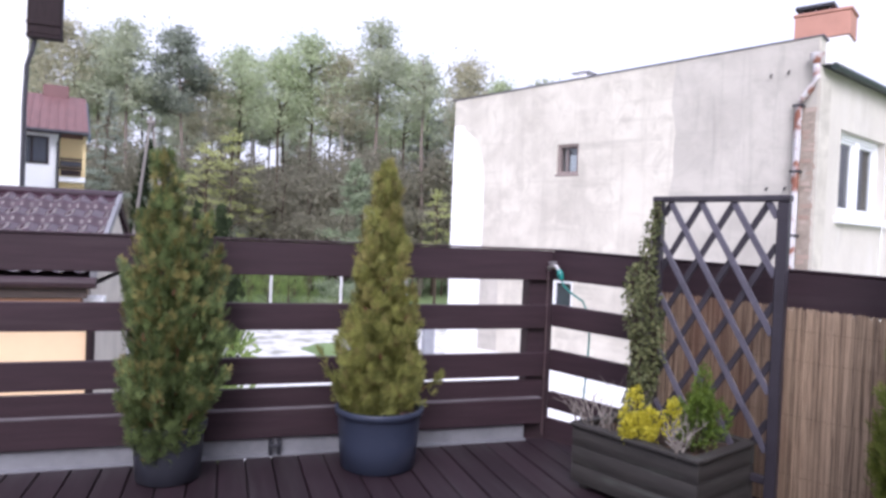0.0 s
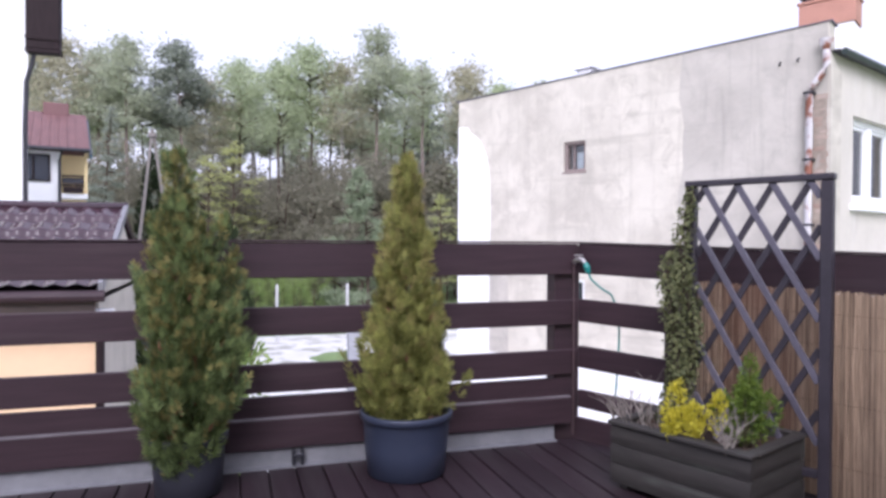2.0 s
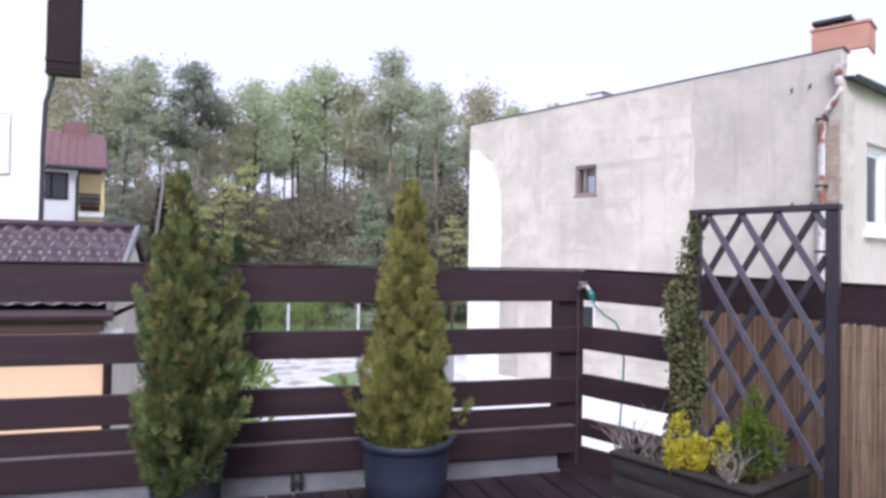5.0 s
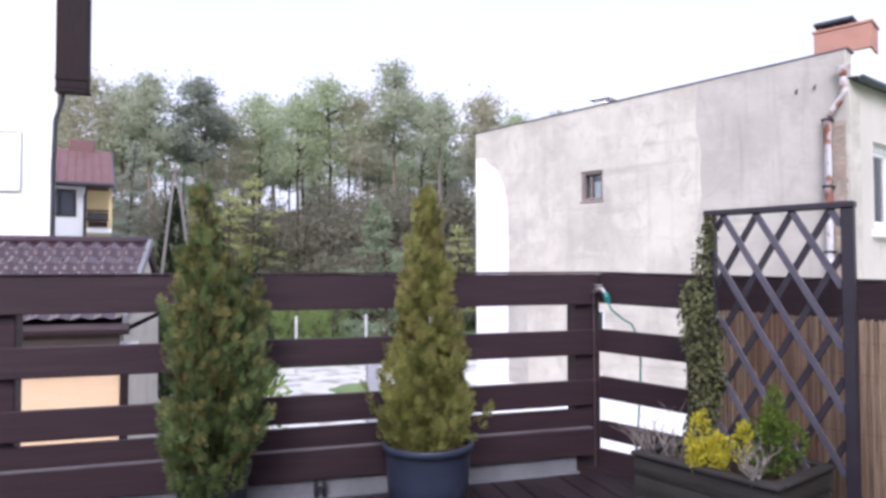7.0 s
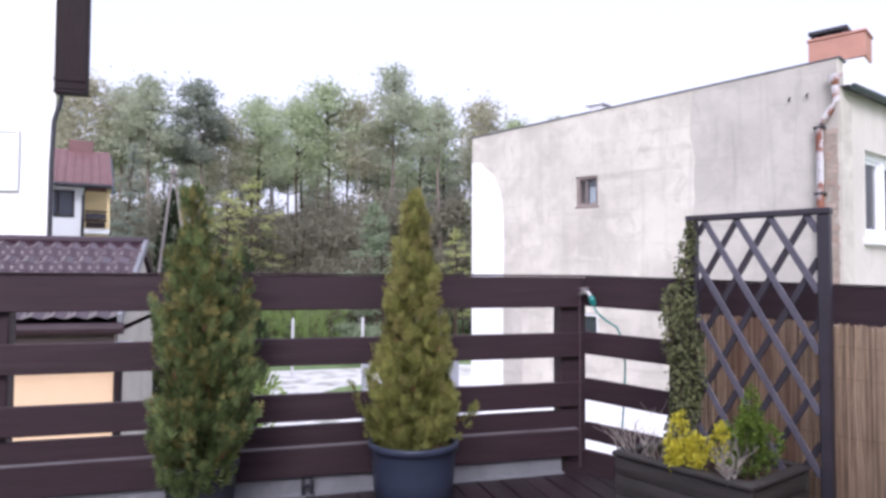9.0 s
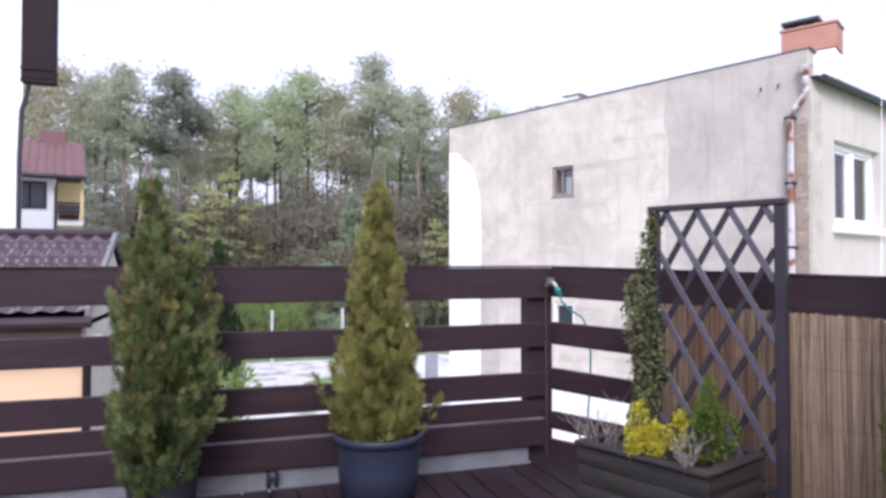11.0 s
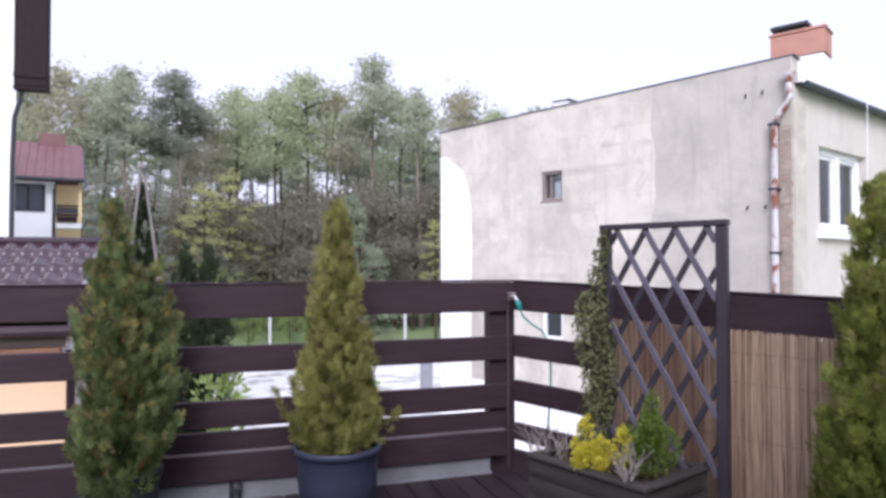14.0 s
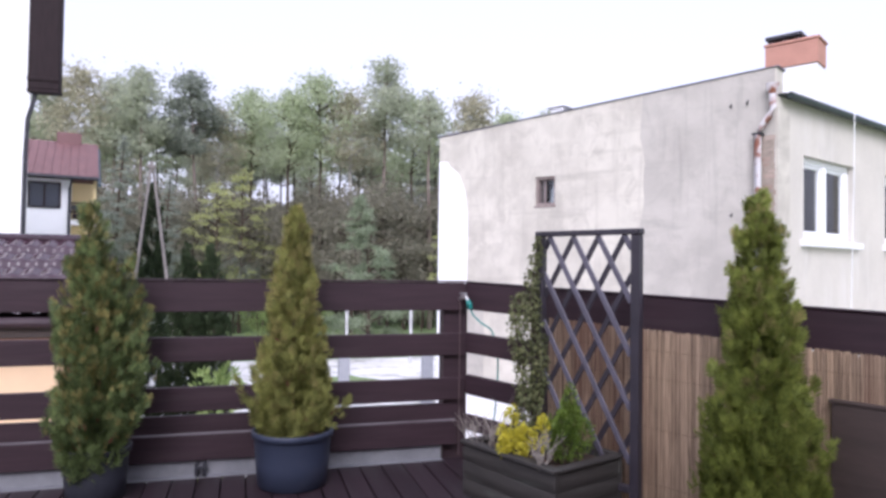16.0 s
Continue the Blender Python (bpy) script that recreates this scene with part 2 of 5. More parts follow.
    l.new(noise_at(8, (1, 1, 1), 6, 0.6), bp.inputs["Height"])
    l.new(bp.outputs[0], b.inputs["Normal"])
    return m


PLASTER = plaster_mat("old_grey_plaster", (0.63, 0.595, 0.525), (0.45, 0.42, 0.37), (0.35, 0.325, 0.285), 1.7, 0.5, 0.1)
PLASTER2 = plaster_mat("grey_render_coat", (0.51, 0.48, 0.435), (0.40, 0.375, 0.34), (0.30, 0.28, 0.255), 5.3, 0.65, 0.08)
WHITEWASH = mat("whitewash", (0.86, 0.86, 0.88), 0.9, var=0.04, scale=2, fine=12, bump=0.3, dist=0.006)
CREAM = mat("cream_render", (0.575, 0.54, 0.485), 0.9, var=0.08, scale=1.2, fine=14, bump=0.3, dist=0.006, spots=(0.50, 0.47, 0.425), spot_scale=0.9, streak=(0.64, 0.61, 0.57), streak_scale=(3, 3, 0.5))
WHITE = mat("white_render", (0.84, 0.84, 0.85), 0.85, var=0.03, scale=2, fine=14, bump=0.2, dist=0.004)
PEACH = mat("peach_render", (0.78, 0.56, 0.36), 0.85, var=0.05, scale=2, fine=14, bump=0.2, dist=0.004)
YELLOWR = mat("yellow_render", (0.70, 0.56, 0.30), 0.85, var=0.05, scale=2, fine=14, bump=0.2)
TILE = mat("metal_tile", (0.050, 0.026, 0.036), 0.16, metal=0.0, var=0.15, scale=2, fine=25, bump=0.08, spec=0.8)
REDROOF = mat("red_brown_roof", (0.17, 0.085, 0.085), 0.6, var=0.18, scale=1.2, stretch=(3, 1, 0.4), fine=20, bump=0.2)
BRICKM = mat("old_brick", (0.27, 0.185, 0.15), 0.9, color2=(0.46, 0.38, 0.33), scale=8, fine=60, bump=0.6, objrand=0.9)
MORTAR = mat("brown_mortar", (0.30, 0.25, 0.21), 0.95, var=0.3, scale=7, fine=50, bump=0.8, spots=(0.44, 0.40, 0.36), spot_scale=5, dist=0.01)
CHIMBRICK = mat("orange_brick", (0.50, 0.26, 0.20), 0.85, var=0.12, scale=4, fine=40, bump=0.3)
DARKMETAL = mat("dark_sheet_metal", (0.045, 0.045, 0.055), 0.5, metal=0.4, var=0.2, scale=4, fine=30, bump=0.1)
CAPMETAL = mat("dull_violet_metal", (0.16, 0.15, 0.21), 0.5, metal=0.2, var=0.2, scale=4, fine=30, bump=0.1)
GUTTER = mat("green_grey_gutter", (0.035, 0.05, 0.05), 0.5, metal=0.2, var=0.2, scale=4, bump=0.1)
PIPE = mat("rusty_painted_pipe", (0.55, 0.53, 0.54), 0.6, var=0.15, scale=3, fine=30, bump=0.3, spots=(0.24, 0.09, 0.055), spot_scale=5, spot_lo=0.46, spot_hi=0.58)
DARKWOOD = mat("dark_timber", (0.020, 0.012, 0.014), 0.7, spec=0.2, var=0.3, scale=3, stretch=(8, 8, 1), fine=30, bump=0.3)
UPVC = mat("white_plastic_frame", (0.85, 0.86, 0.88), 0.35, var=0.03, scale=3, bump=0.02)
FRAMEOLD = mat("weathered_frame", (0.25, 0.20, 0.19), 0.8, var=0.25, scale=6, fine=40, bump=0.4)
# Near-black colour that stands for the shade inside unlit rooms.
ROOMSHADE = mat("room_shade", (0.05, 0.045, 0.05), 0.9, var=0.3, scale=2, bump=0)
TEAL = mat("teal_plastic", (0.02, 0.22, 0.20), 0.35, var=0.1, scale=6, bump=0.02)
HOSE = mat("dark_blue_hose", (0.03, 0.07, 0.10), 0.4, var=0.15, scale=6, bump=0.02)
COPPER = mat("dull_copper_pipe", (0.085, 0.052, 0.055), 0.6, metal=0.0, var=0.2, scale=10, bump=0.1)
CHROME = mat("worn_chrome", (0.6, 0.58, 0.57), 0.3, metal=0.9, var=0.1, scale=10, bump=0.05)
CONCPOST = mat("grey_concrete_post", (0.33, 0.34, 0.37), 0.9, var=0.15, scale=3, fine=20, bump=0.3)
PALEPOST = mat("pale_concrete_post", (0.52, 0.52, 0.53), 0.9, var=0.12, scale=3, fine=20, bump=0.3)
POLEWOOD = mat("grey_pole_wood", (0.30, 0.27, 0.25), 0.9, var=0.25, scale=2, stretch=(1, 1, 0.2), fine=15, bump=0.5)
BROWNBOARD = mat("brown_board", (0.062, 0.043, 0.037), 0.6, var=0.25, scale=3, stretch=(1, 1, 6), fine=30, bump=0.2)


def glass_mat():
    m = bpy.data.materials.new("window_glass")
    m.use_nodes = True
    b = m.node_tree.nodes["Principled BSDF"]
    b.inputs["Base Color"].default_value = (0.03, 0.035, 0.05, 1)
    b.inputs["Roughness"].default_value = 0.06
    b.inputs["Specular IOR Level"].default_value = 0.9
    return m


GLASS = glass_mat()


def clear_glass_mat():
    """A thin pane: mostly see-through, with a mirror sheen."""
    m = bpy.data.materials.new("clear_window_glass")
    m.use_nodes = True
    n, l = m.node_tree.nodes, m.node_tree.links
    n.remove(n["Principled BSDF"])
    see, shine, mix = n.new("ShaderNodeBsdfTransparent"), n.new("ShaderNodeBsdfGlossy"), n.new("ShaderNodeMixShader")
    see.inputs["Color"].default_value = (0.86, 0.90, 0.92, 1)
    shine.inputs["Roughness"].default_value = 0.02
    fr = n.new("ShaderNodeFresnel")
    fr.inputs["IOR"].default_value = 1.8
    l.new(fr.outputs[0], mix.inputs[0])
    l.new(see.outputs[0], mix.inputs[1])
    l.new(shine.outputs[0], mix.inputs[2])
    l.new(mix.outputs[0], n["Material Output"].inputs["Surface"])
    return m


CLEARGLASS = clear_glass_mat()
NET = mat("net_curtain", (0.78, 0.78, 0.80), 0.8, var=0.08, scale=6, stretch=(6, 6, 1), fine=60, bump=0.1, trans=0.4)
DRAPE = mat("tan_drape", (0.34, 0.24, 0.17), 0.85, var=0.2, scale=4, stretch=(6, 6, 1), fine=40, bump=0.1)


# ---- mesh helpers ----
def part(name, bm, material, parent=None, label="", smooth=False):
    me = bpy.data.meshes.new(name)
    bm.to_mesh(me)
    bm.free()
    if smooth:
        me.polygons.foreach_set("use_smooth", [True] * len(me.polygons))
    me.materials.append(material)
    ob = new(name, me)
    if parent:
        ob.parent = parent
    if label:
        ob["label"] = label
    return ob


def empty(name, m=None, **tags):
    ob = new(name)
    if m is not None:
        ob.matrix_world = m
    return tagged(ob, **tags)


def raw(name, verts, faces, material, parent=None, label="", smooth=False):
    me = bpy.data.meshes.new(name)
    me.from_pydata([tuple(v) for v in verts], [], [tuple(q) for q in faces])
    if smooth:
        me.polygons.foreach_set("use_smooth", [True] * len(me.polygons))
    me.materials.append(material)
    ob = new(name, me)
    if parent:
        ob.parent = parent
    if label:
        ob["label"] = label
    return ob


def box(bm, lo, hi, bevel=0.0, m=None):
    lo, hi = Vector(lo), Vector(hi)
    mm = Matrix.Translation((lo + hi) / 2) @ Matrix.Diagonal((*(hi - lo), 1))
    if m is not None:
        mm = m @ mm
    made = bmesh.ops.create_cube(bm, size=1, matrix=mm)
    if bevel:
        es = list({e for v in made["verts"] for e in v.link_edges})
        bmesh.ops.bevel(bm, geom=es, offset=bevel, segments=1, affect="EDGES", profile=0.6)
    return bm


def box_bm(lo, hi, bevel=0.0, m=None):
    return box(bmesh.new(), lo, hi, bevel, m)


def prism(bm, pts, d0, d1, axis="y"):
    """A flat outline given as (u, v), pushed from d0 to d1 along the third axis."""
    def at(u, v, d):
        return (u, d, v) if axis == "y" else (d, u, v) if axis == "x" else (u, v, d)
    a = [bm.verts.new(at(u, v, d0)) for u, v in pts]
    b = [bm.verts.new(at(u, v, d1)) for u, v in pts]
    k = len(pts)
    bm.faces.new(a)
    bm.faces.new(b[::-1])
    for i in range(k):
        bm.faces.new((a[i], b[i], b[(i + 1) % k], a[(i + 1) % k]))
    bmesh.ops.recalc_face_normals(bm, faces=bm.faces)
    return bm


def wall_grid(us, zs, holes, d0, d1, top=None):
    """An upright wall in the (u, z) plane from depth d0 to d1, cut by the lines us and zs, without the cells in holes; top(u) bends its upper edge."""
    bm = bmesh.new()
    grid = {}

    def vert(i, k, d):
        if (i, k, d) not in grid:
            z = top(us[i]) if top and k == len(zs) - 1 else zs[k]
            grid[i, k, d] = bm.verts.new((us[i], d, z))
        return grid[i, k, d]
    solid = {(i, k) for i in range(len(us) - 1) for k in range(len(zs) - 1)} - set(holes)
    for i, k in solid:
        for d in (d0, d1):
            bm.faces.new([vert(i, k, d), vert(i + 1, k, d), vert(i + 1, k + 1, d), vert(i, k + 1, d)])
        for (di, dk), (a, b) in (((-1, 0), ((i, k), (i, k + 1))), ((1, 0), ((i + 1, k), (i + 1, k + 1))), ((0, -1), ((i, k), (i + 1, k))), ((0, 1), ((i, k + 1), (i + 1, k + 1)))):
            if (i + di, k + dk) not in solid:
                bm.faces.new([vert(*a, d0), vert(*b, d0), vert(*b, d1), vert(*a, d1)])
    bmesh.ops.recalc_face_normals(bm, faces=bm.faces)
    return bm


def tube(bm, path, radius, sides=8):
    """A round tube along a path of points; radius a number or one for each point."""
    path = [Vector(p) for p in path]
    rad = radius if isinstance(radius, (list, tuple)) else [radius] * len(path)
    rings = []
    for i, p in enumerate(path):
        d = (path[min(i + 1, len(path) - 1)] - path[max(i - 1, 0)]).normalized()
        s = d.orthogonal().normalized() if abs(d.z) > 0.95 else d.cross(Vector((0, 0, 1))).normalized()
        u = d.cross(s)
        rings.append([bm.verts.new(p + rad[i] * (math.cos(2 * math.pi * j / sides) * s + math.sin(2 * math.pi * j / sides) * u)) for j in range(sides)])
    for a, b in zip(rings, rings[1:]):
        for j in range(sides):
            bm.faces.new((a[j], a[(j + 1) % sides], b[(j + 1) % sides], b[j]))
    bm.faces.new(rings[0][::-1])
    bm.faces.new(rings[-1])
    return bm


def lathe(bm, prof, sides=40):
    rings = [[bm.verts.new((r * math.cos(2 * math.pi * j / sides), r * math.sin(2 * math.pi * j / sides), z)) for j in range(sides)] for r, z in prof]
    for a, b in zip(rings, rings[1:]):
        for j in range(sides):
            bm.faces.new((a[j], a[(j + 1) % sides], b[(j + 1) % sides], b[j]))
    bm.faces.new(rings[0][::-1])
    return bm


def unit(v):
    return v / np.maximum(np.linalg.norm(v, axis=1, keepdims=True), 1e-9)


def leaf_arrays(c, d, s, length, width, fold=0.0):
    """Diamond leaves: base c, way d, side s; length and width for each."""
    n = len(c)
    up = np.cross(d, s)
    L, W = np.asarray(length).reshape(-1, 1), np.asarray(width).reshape(-1, 1)
    v = np.stack([c, c + 0.45 * L * d + 0.5 * W * s + fold * W * up, c + L * d, c + 0.45 * L * d - 0.5 * W * s + fold * W * up], axis=1).reshape(-1, 3)
    q = np.arange(n * 4).reshape(-1, 4)
    return v, q


def leaf_object(name, arrays, material, parent=None, label=""):
    v = np.concatenate([a[0] for a in arrays])
    off, q = 0, []
    for a in arrays:
        q.append(a[1] + off)
        off += len(a[0])
    q = np.concatenate(q)
    me = bpy.data.meshes.new(name)
    me.vertices.add(len(v))
    me.vertices.foreach_set("co", v.astype(np.float32).ravel())
    me.loops.add(q.size)
    me.loops.foreach_set("vertex_index", q.astype(np.int32).ravel())
    me.polygons.add(len(q))
    me.polygons.foreach_set("loop_start", np.arange(0, q.size, 4, dtype=np.int32))
    me.update(calc_edges=True)
    me.validate()
    me.materials.append(material)
    ob = new(name, me)
    if parent:
        ob.parent = parent
    if label:
        ob["label"] = label
    return ob


def rand_dirs(rg, n):
    return unit(rg.normal(size=(n, 3)))
# ---- ground, yard, terrace ----
GROUND = -2.8
raw("ground", [(-400, -400, GROUND), (400, -400, GROUND), (400, 500, GROUND), (-400, 500, GROUND)], [(0, 1, 2, 3)], GRASS)
tagged(bpy.data.objects["ground"], label="patchy green lawn running to the woodland edge", category="ground", kind="structure")
yard = part("pavement", box_bm((-3.0, 3.9, GROUND - 0.1), (16.0, 27.5, GROUND + 0.04)), CONCRETE)
tagged(yard, label="pale sunlit concrete yard between the plots", category="pavement", kind="structure")
bm = bmesh.new()
mound = [[bm.verts.new((3.75 + (0.25 + 0.95 * k / 3) * (1 + 0.16 * math.sin(3 * a + 1) + 0.1 * math.sin(5 * a)) * math.cos(a), 21.6 + (0.3 + 1.5 * k / 3) * (1 + 0.14 * math.sin(2 * a) + 0.1 * math.sin(7 * a)) * math.sin(a), GROUND + 0.16 - 0.125 * (k / 3) ** 2)) for a in [2 * math.pi * i / 24 for i in range(24)]] for k in range(4)]
bm.faces.new(mound[0])
for p, q in zip(mound, mound[1:]):
    for i in range(24):
        bm.faces.new((p[i], q[i], q[(i + 1) % 24], p[(i + 1) % 24]))
bmesh.ops.recalc_face_normals(bm, faces=bm.faces)
tagged(part("grass_patch", bm, GRASS, smooth=True), label="low tuft of grass growing through the concrete yard", category="grass", kind="structure")
A27 = radians(27)
RD = Vector((math.sin(A27), -math.cos(A27), 0))       # along the side fence, towards the house
CORNER = Vector((1.9, 3.71, 0))


def deck_end(x):
    return 3.70 if x < 1.86 else 3.70 - (x - 1.86) / math.tan(A27)


base = bmesh.new()
prism(base, [(-5.0, -3.0), (5.25, -3.0), (1.86, 3.62), (-5.0, 3.62)], GROUND, -0.07, "z")
tagged(part("terrace_base", base, WHITE), label="rendered storey that carries the roof terrace", category="terrace", kind="structure")
# Wall added out of view; its height keeps low sky light off the terrace.
wall = part("unseen_shade_wall", box_bm((-5.2, -3.35, GROUND), (5.6, -3.02, 3.95)), CREAM)
tagged(wall, label="plain cream wall added out of view behind the terrace to close and shade it", category="wall", kind="structure")


# ---- terrace railings ----
def board(name, parent, x0, x1, y, z0, z1, thick=0.032, wob=0.0):
    """One railing board along x, its front at y."""
    bm = bmesh.new()
    k = 8
    rg = random.Random(int((z0 + x0 * 3) * 1000))
    rows = []
    for i in range(k + 1):
        x = x0 + (x1 - x0) * i / k
        d = rg.uniform(-wob, wob)
        rows.append([bm.verts.new((x, y + a + d * 0.6, b + d)) for a, b in ((0.003, z0), (0, z0 + 0.004), (0, z1 - 0.004), (0.004, z1), (thick - 0.004, z1), (thick, z1 - 0.004), (thick, z0))])
    for a, b in zip(rows, rows[1:]):
        for j in range(7):
            bm.faces.new((a[j], b[j], b[(j + 1) % 7], a[(j + 1) % 7]))
    bm.faces.new(rows[0])
    bm.faces.new(rows[-1][::-1])
    bmesh.ops.recalc_face_normals(bm, faces=bm.faces)
    return part(name, bm, RAIL, parent)


back = empty("terrace_railing", label="dark brown stained plank railing along the terrace edge", category="railing", group="terrace railings")
for x in (-5.0, -3.05, -1.05):
    part("post", box_bm((x, 3.745, -0.05), (x + 0.11, 3.845, 1.06), 0.006), RAIL, back)
part("post", box_bm((-0.16, 3.745, -0.05), (-0.05, 3.845, 1.06), 0.006), RAIL, back)
part("post", box_bm((1.775, 3.745, -0.05), (1.93, 3.845, 1.065), 0.006), RAIL, back)
for z0, z1 in ((0.903, 1.072), (0.625, 0.760), (0.352, 0.486)):
    board("board", back, -5.05, 1.90, 3.71, z0, z1, wob=0.0015)
board("board", back, -5.05, 1.88, 3.742, 0.215, 0.325, 0.03, 0.001)
board("kick_board", back, -5.05, -0.02, 3.665, 0.092, 0.232, 0.04, 0.0015)
board("kick_board", back, -0.016, 1.84, 3.665, 0.092, 0.232, 0.04, 0.0015)
part("worn_edge", box_bm((-5.05, 3.663, 0.2325), (1.84, 3.706, 0.238), 0.002), WORN, back, "pale worn upper edge")
cap = bmesh.new()
box(cap, (-5.05, 3.702, 1.073), (1.905, 3.752, 1.083), 0.003)
part("cap_rail", cap, RAIL, back)
strip = bmesh.new()
prism(strip, [(3.655, 0.006), (3.69, 0.010), (3.695, 0.088), (3.71, 0.088), (3.71, 0.0), (3.655, 0.0)], -5.05, 1.75, "x")
tagged(part("edge_flashing", strip, FLASH), label="grey galvanised metal flashing along the deck edge", category="flashing", kind="structure")
clip = empty("drain_clip", label="small dark metal bracket fixed to the flashing", category="bracket")
part("plate", box_bm((0.345, 3.645, 0.012), (0.362, 3.688, 0.085), 0.003), DARKMETAL, clip)
part("plate", box_bm((0.385, 3.645, 0.012), (0.402, 3.688, 0.085), 0.003), DARKMETAL, clip)
part("bar", box_bm((0.345, 3.64, 0.05), (0.402, 3.652, 0.066), 0.003), DARKMETAL, clip)

# side railing, built along its own x axis from the corner
side_m = Matrix.Translation(CORNER) @ Matrix.Rotation(math.atan2(RD.y, RD.x), 4, "Z")
side = empty("terrace_railing", side_m, label="dark brown stained plank railing turning along the side of the terrace", category="railing", group="terrace railings")


def side_board(name, s0, s1, y, z0, z1, slope, thick=0.032):
    bm = box_bm((s0, y, z0), (s1, y + thick, z1), 0.004)
    for v in bm.verts:
        v.co.z += slope * v.co.x
    return part(name, bm, RAIL, side)


side_board("board", 0.002, 7.4, 0.0, 0.908, 1.072, -0.026)
side_board("cap_rail", 0.002, 7.4, -0.008, 1.073, 1.083, -0.026, 0.05)
side_board("board", 0.002, 7.4, 0.002, 0.640, 0.765, -0.025)
side_board("board", 0.002, 7.4, 0.002, 0.385, 0.505, -0.025)
side_board("board", 0.002, 7.4, 0.002, 0.165, 0.262, -0.02)
side_board("edge_board", -0.06, 7.4, 0.02, -0.03, 0.10, 0.0)
for s in (0.49, 2.0, 3.45, 5.0, 6.4, 7.3):
    part("post", box_bm((s, 0.035, -0.05), (s + 0.10, 0.135, 1.04 - 0.027 * s), 0.006), RAIL, side)


west = empty("terrace_railing", Matrix.Translation((-5.0, 3.70, 0)) @ Matrix.Rotation(radians(-90), 4, "Z"), label="dark brown stained plank railing closing the far end of the terrace", category="railing", group="terrace railings")
for z0, z1 in ((0.903, 1.072), (0.625, 0.760), (0.352, 0.486), (0.092, 0.232)):
    part("board", box_bm((0.05, -0.05, z0), (6.65, -0.018, z1), 0.004), RAIL, west)
for s in (0.1, 2.2, 4.3, 6.5):
    part("post", box_bm((s, -0.16, -0.05), (s + 0.1, -0.051, 1.05), 0.006), RAIL, west)


# ---- reed screen ----
reed_m = side_m
screen = empty("reed_screen", reed_m, label="tan split reed screen wired to the side railing", category="reed screen")
rg = np.random.default_rng(7)
vs, qs, count = [], [], 0
for s, layer in [(q, 0) for q in np.arange(0.66, 3.4, 0.0042)] + [(q, 1) for q in np.arange(0.66, 3.4, 0.0058) + rg.normal(0, 0.0022, 473)]:
    r = 0.0036 if layer == 0 else rg.uniform(0.0016, 0.0036)
    y0, lean = (-0.006 if layer == 0 else rg.uniform(-0.014, -0.011)), (0.0 if layer == 0 else rg.normal(0, 0.012))
    top = 0.914 - 0.026 * s + min(0.004, rg.normal(-0.002, 0.005))
    pts = [(0.0, 0.0)] + [(h, rg.normal(0, 0.003) * layer) for h in (0.3, 0.62, 1.0)]
    for i, (h, w) in enumerate(pts):
        for j in range(4):
            a = math.pi / 4 + j * math.pi / 2
            vs.append((s + lean * h + w + r * math.cos(a), y0 + r * math.sin(a), 0.012 + (top - 0.012) * h))
    for i in range(3):
        for j in range(4):
            o = count + i * 4
            qs.append((o + j, o + (j + 1) % 4, o + 4 + (j + 1) % 4, o + 4 + j))
    count += 16
reeds = raw("reeds", vs, qs, REED, screen)
reeds["kind"] = "stuff"
for z in (0.16, 0.42, 0.66, 0.79):
    part("wire", tube(bmesh.new(), [(0.66, -0.030, z), (2.0, -0.0305, z - 0.01), (3.4, -0.030, z - 0.02)], 0.0006, 5), BARK, screen)

# ---- trellis planter ----
A = radians(21)
pd, pn = Vector((math.sin(A), -math.cos(A), 0)), Vector((math.cos(A), math.sin(A), 0))
pl_m = Matrix.Translation((1.655, 2.985, 0)) @ Matrix.Rotation(math.atan2(pd.y, pd.x), 4, "Z")   # x along the front, y out to the fence
planter = empty("planter_box", pl_m, label="weathered grey-brown wooden trough planter with shaped boards", category="planter")
PL, PW, PH = 0.625, 0.465, 0.285


def log_board(x0, x1, z0, z1, deep):
    """A half-round faced board along x, its back at y = deep."""
    bm = bmesh.new()
    h = z1 - z0
    prof = [(deep, z0)] + [(deep - 0.016 - 0.006 * math.sin(math.pi * i / 6), z0 + h * i / 6) for i in range(7)] + [(deep, z1)]
    return prism(bm, prof, x0, x1, "x")


for i in range(3):
    z0, z1 = 0.03 + i * 0.085, 0.03 + (i + 1) * 0.085 - 0.003
    part("front_board", log_board(0, PL, z0, z1, 0.024), PLANTER, planter)
    part("back_board", box_bm((0, PW - 0.022, z0), (PL, PW, z1), 0.003), PLANTER, planter)
    for x in (0, PL):
        bm = log_board(0.03, PW - 0.024, z0, z1, 0.024)
        turn = Matrix.Translation((x, 0, 0)) @ Matrix.Rotation(math.pi / 2, 4, "Z") if x else None
        if x:
            bmesh.ops.transform(bm, verts=bm.verts, matrix=turn)
        else:
            bmesh.ops.transform(bm, verts=bm.verts, matrix=Matrix.Translation((0, PW, 0)) @ Matrix.Rotation(-math.pi / 2, 4, "Z"))
        part("side_board", bm, PLANTER, planter)
part("rim", box_bm((-0.008, -0.012, PH), (PL + 0.008, 0.045, PH + 0.018), 0.004), PLANTER, planter)
part("rim", box_bm((-0.008, PW - 0.03, PH), (PL + 0.008, PW + 0.004, PH + 0.018), 0.004), PLANTER, planter)
part("rim", box_bm((-0.010, 0.047, PH), (0.04, PW - 0.032, PH + 0.017), 0.004), PLANTER, planter)
